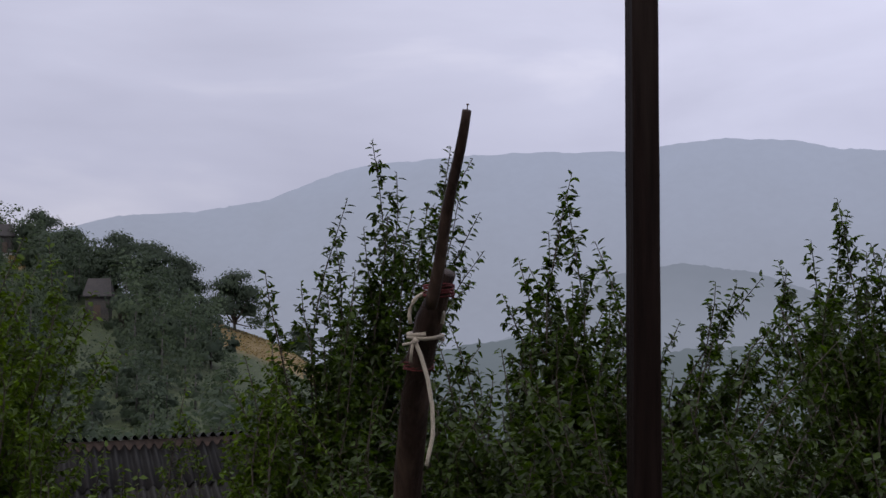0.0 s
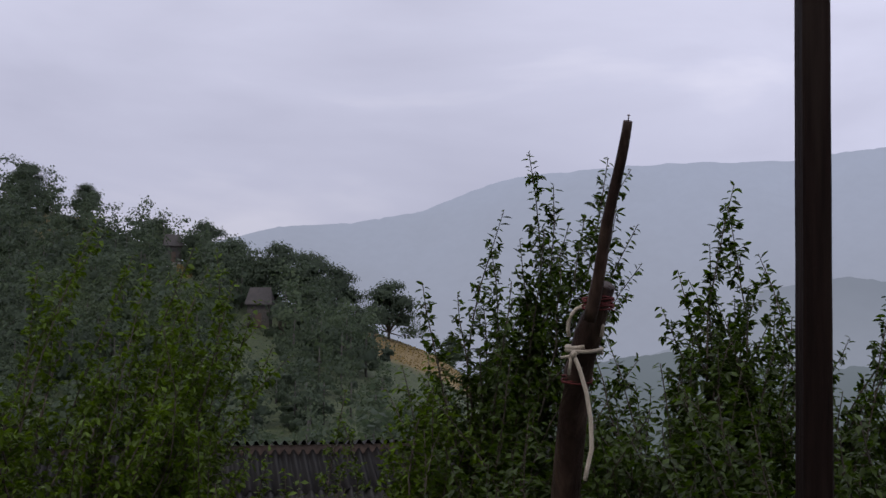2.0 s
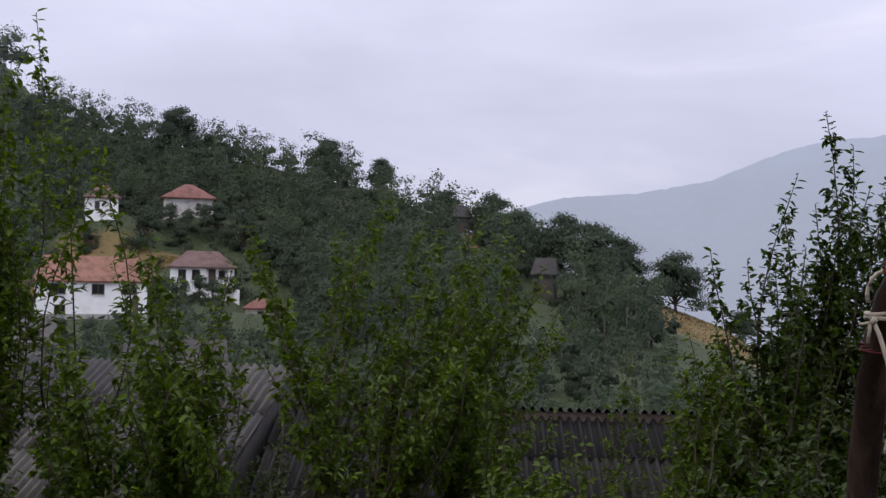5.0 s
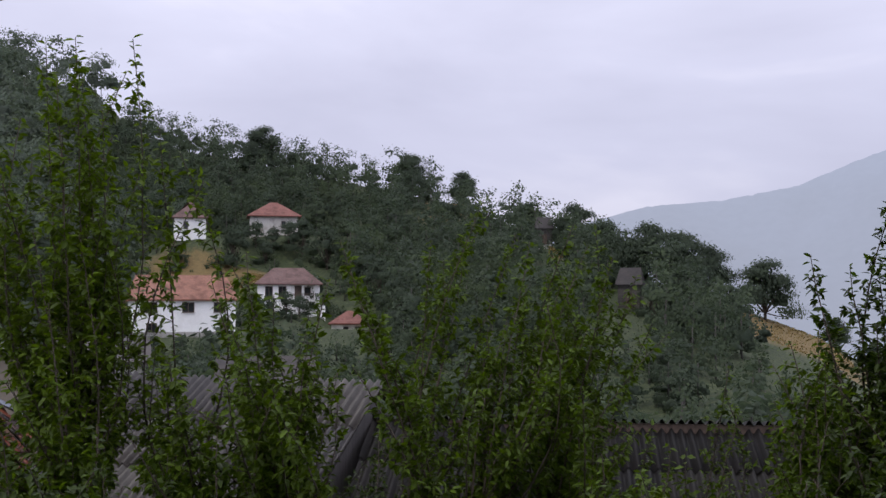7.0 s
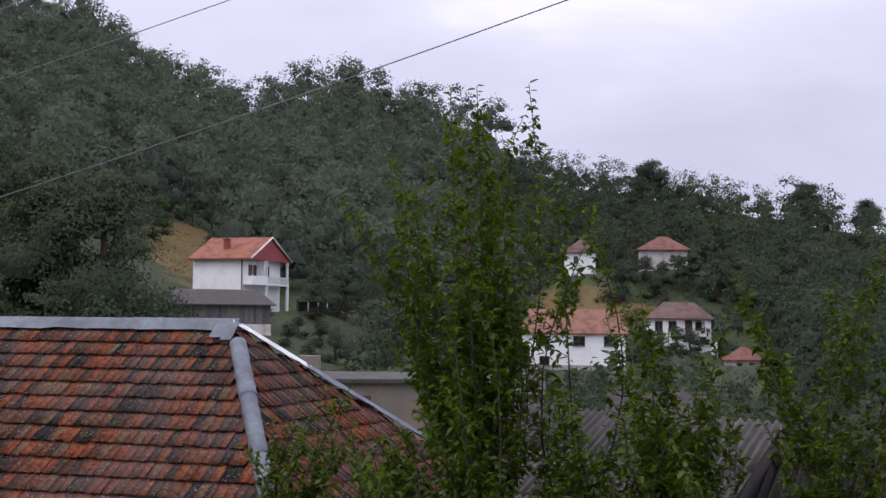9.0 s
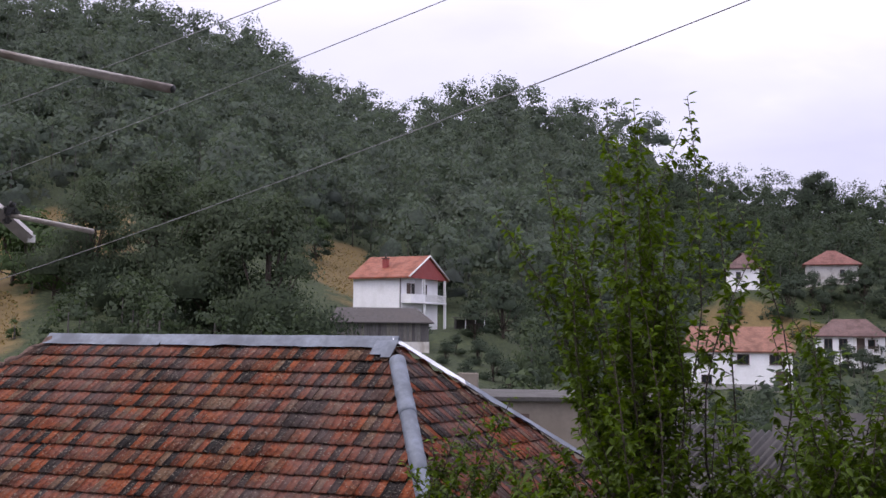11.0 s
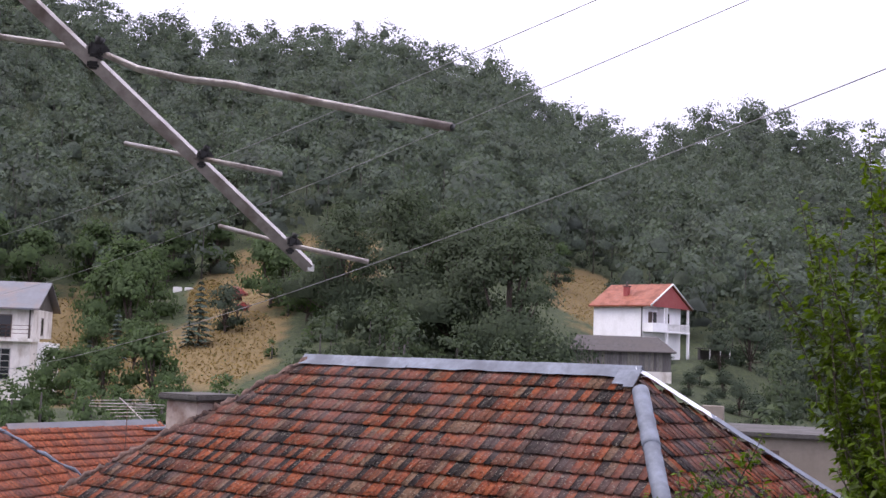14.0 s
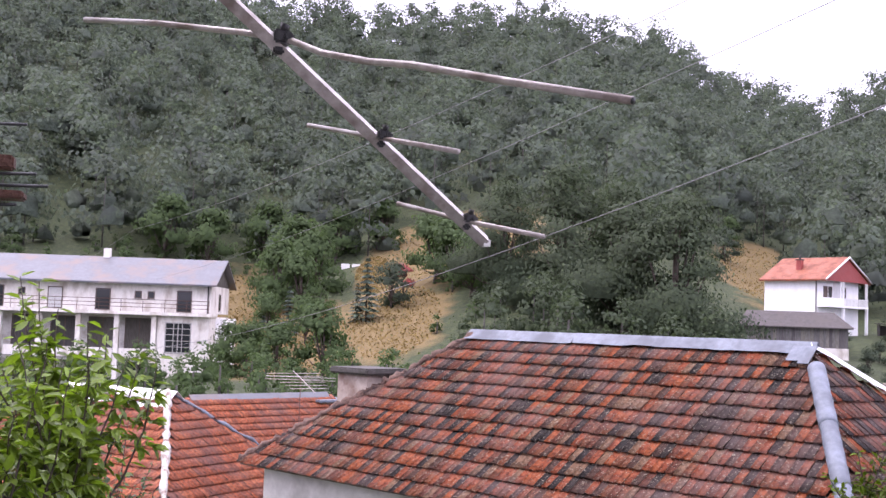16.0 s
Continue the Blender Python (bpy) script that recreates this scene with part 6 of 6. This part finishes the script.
def stake():
    """A thin pole bound with red twine to a thick leaning log, with a rope hung round it."""
    ob = thing("leaning_stake", (0.02, 6.2, 0), 0, "leaning wooden stake bound with twine and rope", "stake")
    o = ob.location
    eye = Vector((0.079, 0.126, 6.039))

    def at(a, e, r):
        return eye + ways(a, e, r) - o
    top, low = at(-3.42, 9.65, 4.4), at(-0.3, -10.5, 5.25)
    rng = random.Random(4)
    log = []
    foot = Vector((0.1, 0.0, -0.3))
    for i in range(25):
        q = i / 24
        via = [foot, low, at(-0.93, -3.7, 4.95), at(-1.45, -1.5, 4.84), at(-2.38, 1.25, 4.74)]
        st = 0.6 if q < 0.6 else 0.1333
        s = q / 0.6 if q < 0.6 else 1 + (q - 0.6) / 0.1333
        k0 = min(3, int(s))
        p = via[k0].lerp(via[k0 + 1], s - k0)
        rad = (0.074 - 0.014 * q) * rng.uniform(0.93, 1.07)
        log.append((p, rad if q < 0.9 else rad * (0.86 if q < 0.95 else 0.72)))
    tube_part("log", [log], STAKEWOOD, ob, 12, "thick dark log")
    pole = []
    for i in range(17):
        q = i / 16
        p = at(-1.55, -0.6, 4.72).lerp(top, q) + Vector((0.004 * math.sin(q * 9), -0.045, 0))
        pole.append((p, (0.029 - 0.010 * q) * rng.uniform(0.94, 1.06)))
    tube_part("pole", [pole], STAKEWOOD, ob, 10, "thin round pole")
    t2 = pole[-1][0]
    tube_part("nail", [[(t2 - Vector((0, 0, 0.02)), 0.0022), (t2 + Vector((0.003, 0, 0.022)), 0.0022), (t2 + Vector((0.003, 0, 0.0222)), 0.007), (t2 + Vector((0.003, 0, 0.0255)), 0.006)]], RUST, ob, 8)

    def wrap(c, radius, turns, rise, thick, mat, name, label):
        pts = []
        for i in range(int(turns * 16) + 1):
            a = i / 16 * 2 * math.pi
            pts.append((c + Vector((math.cos(a) * radius, math.sin(a) * radius, rise * i / (turns * 16) - rise / 2 + 0.004 * math.sin(a * 2.3))), thick))
        tube_part(name, [pts], mat, ob, 6, label)
    wrap(at(-2.0, 0.25, 4.75), 0.068, 6, 0.06, 0.0035, TWINE, "twine", "red twine binding")
    wrap(at(-0.95, -3.7, 4.95), 0.069, 4, 0.04, 0.0035, TWINE, "twine", "red twine binding")
    wrap(at(-1.3, -2.15, 4.87), 0.078, 1.8, 0.03, 0.0095, ROPE, "rope_loop", "cream rope loop")
    k = at(-0.75, -2.4, 4.76)
    hang = [k + Vector((0.0, 0, 0.0)), k + Vector((0.025, -0.01, -0.06)), k + Vector((0.055, -0.03, -0.16)), k + Vector((0.075, -0.04, -0.28)), k + Vector((0.078, -0.05, -0.40)), k + Vector((0.06, -0.06, -0.48)), k + Vector((0.05, -0.07, -0.53))]
    tube_part("rope_tail", [[(p, 0.0095) for p in hang]], ROPE, ob, 8, "hanging cream rope end")
    arc = [k + Vector((0.02 + 0.075 * math.cos(a), -0.01, 0.09 + 0.10 * math.sin(a))) for a in [i * 0.35 for i in range(-1, 11)]]
    tube_part("rope_bight", [[(p + Vector((0.03, 0.03, 0.02)), 0.009) for p in arc]], ROPE, ob, 8, "cream rope bight")
    tube_part("rope_knot", [[(k + Vector((-0.01, -0.01, -0.01)), 0.013), (k + Vector((0.01, -0.01, 0.012)), 0.014)], [(k + Vector((-0.055, 0, -0.015)), 0.006), (k + Vector((0.0, -0.01, -0.005)), 0.007)], [(k + Vector((-0.02, 0.0, -0.09)), 0.007), (k + Vector((-0.01, -0.01, 0.0)), 0.007)]], ROPE, ob, 8, "frayed rope knot")


timber_post()
stake()


# ---- television aerial close by ----
def aerial():
    ob = thing("television_aerial", (-1.5, -0.55, 0), 0, "weathered aluminium television aerial pointing downwards", "aerial")
    o = ob.location
    W = lambda *p: Vector(p) + Vector((0.025, -0.062, -0.017)) - o
    low, high = W(-1.868, 0.592, 6.178), W(-1.63, -0.16, 6.72)
    d = (low - high).normalized()
    side = d.cross(Vector((0.55, 0.2, 0.8))).normalized()
    nrm = d.cross(side)
    bm = bmesh.new()
    h = 0.0088
    end = high - d * 0.4
    a = [bm.verts.new(end + side * sx * h + nrm * sy * h) for sx, sy in ((-1, -1), (1, -1), (1, 1), (-1, 1))]
    b = [bm.verts.new(low + side * sx * h + nrm * sy * h) for sx, sy in ((-1, -1), (1, -1), (1, 1), (-1, 1))]
    for i in range(4):
        bm.faces.new((a[i], a[(i + 1) % 4], b[(i + 1) % 4], b[i]))
    bm.faces.new(a[::-1])
    bmesh.ops.recalc_face_normals(bm, faces=bm.faces)
    part("boom", bm, ALU, ob, "square aluminium boom")
    part("end_plug", boxes((low.x - 0.009, low.x + 0.009, low.y - 0.004, low.y + 0.008, low.z - 0.008, low.z + 0.004)), FRAMEWHITE, ob)
    for c, e0, e1 in (((-1.775, 0.385, 6.33), (-1.945, 0.285, 6.372), (-1.605, 0.465, 6.29)), ((-1.845, 0.555, 6.21), (-1.995, 0.462, 6.25), (-1.715, 0.645, 6.18))):
        el = tube_part("director", [[(W(*e0), 0.0043), (W(*c), 0.0043), (W(*e1), 0.0043)]], ALU, ob, 10, "thin aluminium rod")
        clamp(el, W(*c), d)
    pts = [(-2.15, -0.11, 6.572), (-1.98, 0.02, 6.535), (-1.80, 0.16, 6.487), (-1.735, 0.215, 6.468), (-1.66, 0.262, 6.432), (-1.575, 0.317, 6.405), (-1.50, 0.365, 6.388), (-1.35, 0.458, 6.342), (-1.195, 0.555, 6.297)]
    el = tube_part("dipole", [[(W(*p), 0.0052) for p in pts]], ALU, ob, 12, "long bent aluminium tube")
    clamp(el, W(-1.74, 0.21, 6.462), d, 1.35)
    # black disc on the closed end paints the shade inside the tube
    tube_part("bore", [[(W(-1.1946, 0.5553, 6.2969), 0.0045), (W(-1.1936, 0.556, 6.2966), 0.0045)]], PLASTIC, el, 10, "black disc for the shaded inside of the tube")
    tube_part("mast", [[((0, 0, -0.5), 0.024), ((0, 0, 7.4), 0.022)]], ALU, ob, 10)
    tube_part("bracket", [[((0, 0, 7.05), 0.02), (end + d * 0.02, 0.014)]], RUST, ob, 8)
    # rusty bracket with rods
    rb = thing("rusty_bracket", (-2.04, -0.62, 0), 0, "rusty steel bracket with thin dark rods", "bracket")
    part("arm", boxes((-0.02, 0.02, -0.3, 0.352, 6.255, 6.28), bevel=0.004), RUST, rb)
    part("plate", boxes((-0.03, 0.03, 0.12, 0.372, 6.204, 6.218), bevel=0.003), RUST, rb)
    for y0, z0, ln in ((0.2, 6.33, 0.17), (0.24, 6.245, 0.15), (0.25, 6.225, 0.16), (0.26, 6.19, 0.10)):
        tube_part("rod", [[((0, y0, z0), 0.003), ((0.02, y0 + ln, z0 + 0.004), 0.003)]], PLASTIC, rb, 6)
    tube_part("post", [[((0, -0.3, -0.5), 0.03), ((0, -0.3, 6.4), 0.03)]], RUST, rb, 8)


def clamp(parent, c, d, s=1.0):
    """The plastic saddle that holds a rod on the boom."""
    bm = bmesh.new()
    for dx, dy, dz, k in ((0, 0, 0.006, 0.010), (0.010, 0.007, 0.004, 0.006), (-0.003, -0.003, -0.009, 0.0065)):
        box(bm, c.x + (dx - k) * s, c.x + (dx + k) * s, c.y + (dy - k) * s, c.y + (dy + k) * s, c.z + (dz - k * 0.8) * s, c.z + (dz + k * 0.8) * s, bevel=0.003)
    part("saddle", bm, PLASTIC, parent, "black plastic saddle")
    tube_part("wing_nut", [[(c + Vector((0.006, 0, 0.012)) * s, 0.004 * s), (c + Vector((0.007, 0.003, 0.02)) * s, 0.006 * s)]], PLASTIC, parent, 6)


aerial()


# ---- overhead cables ----
def cable(far, near, sag, thick, end):
    """From a fixing on the long building over the roofs to the pole beside the yard."""
    eye = Vector((0, 0, 6.02))
    p, q, e = eye + ways(*far), eye + ways(*near), eye + ways(*end)
    ob = thing("overhead_cable", tuple(e), 0, "thin dark overhead cable sagging across the view", "cable", "overhead cables")
    pts = [(e - e, thick)]
    for i in range(36):
        t = i / 22
        pts.append((p.lerp(q, t) - Vector((0, 0, sag * 4 * t * (1 - t))) - e, thick))
    pts.append((Vector((13.0, 12.0, 11.4)) - e, thick))
    tube_part("wire", [pts], CABLE, ob, 6)


cable((90.9, 4.2, 45), (58.4, 18.6, 12), 0.31, 0.006, (93.0, 2.6, 104))
cable((86.5, 2.8, 45), (50.4, 18.4, 12), 0.2, 0.006, (90.0, 1.6, 103))
cable((89.2, -1.7, 45), (46.2, 13.85, 12), 0.52, 0.007, (91.5, -2.4, 101))
pole = thing("cable_pole", (13.0, 12.0, 0), 0, "wooden pole that carries the overhead cables", "pole")
tube_part("shaft", [[((0, 0, -0.6), 0.13), ((0, 0, 11.6), 0.09)]], GREYBARK, pole, 8)


# ---- assumed house behind the camera, unseen, added to keep sky light off the near trees ----
def own_house():
    h = thing("own_house", (0, 0, 0), 36, "assumed plain house with an upper gallery, unseen, blocks light from behind", "house", kind="structure")
    part("wall", boxes((-7, 5, -9, -1.3, -0.5, 8.6)), RENDER_OLD, h)
    part("gallery_floor", boxes((-1.1, 5, -1.295, 0.75, 4.35, 4.5)), CONCRETE, h)
    part("eave", boxes((-7.4, 5.4, -9.3, 0.35, 8.603, 8.8)), BROWNWOOD, h)
    for x in (-0.95, 4.8):
        part("gallery_post", boxes((x - 0.08, x + 0.08, 0.5, 0.66, -0.5, 4.345)), BROWNWOOD, h)


own_house()


# ---- roof tiles of the old house, one by one where they show best ----
def lay_tiles():
    roof = next(o for o in near_house.children if o.name.startswith("roof"))
    front = tile_face(RL, RR, EL, ER, seed=1)
    rest = tile_face(RR, RR, ER, BR, seed=2) + tile_face(RL, RL, BL, EL, seed=3) + tile_face(RR, RL, BR, BL, seed=4)
    single = [m for m in front if m.translation.x > 0.4 and m.translation.z > RZ - 2.1][:300]
    chosen = set(id(m) for m in single)
    V, F = tile_mesh(0.125, 0.39, TILE_OBJ)
    data = mesh_from("tile", V, F, TILE_OBJ)
    for m in single:
        ob = new("tile", data)
        ob.parent = roof
        ob.matrix_basis = m
    ob = part("tile_rest", joined_tiles([m for m in front if id(m) not in chosen] + rest, 0.125, TILE_JOIN), TILE_JOIN, roof)
    ob["kind"] = "stuff"


lay_tiles()
print("leaves", COUNT)
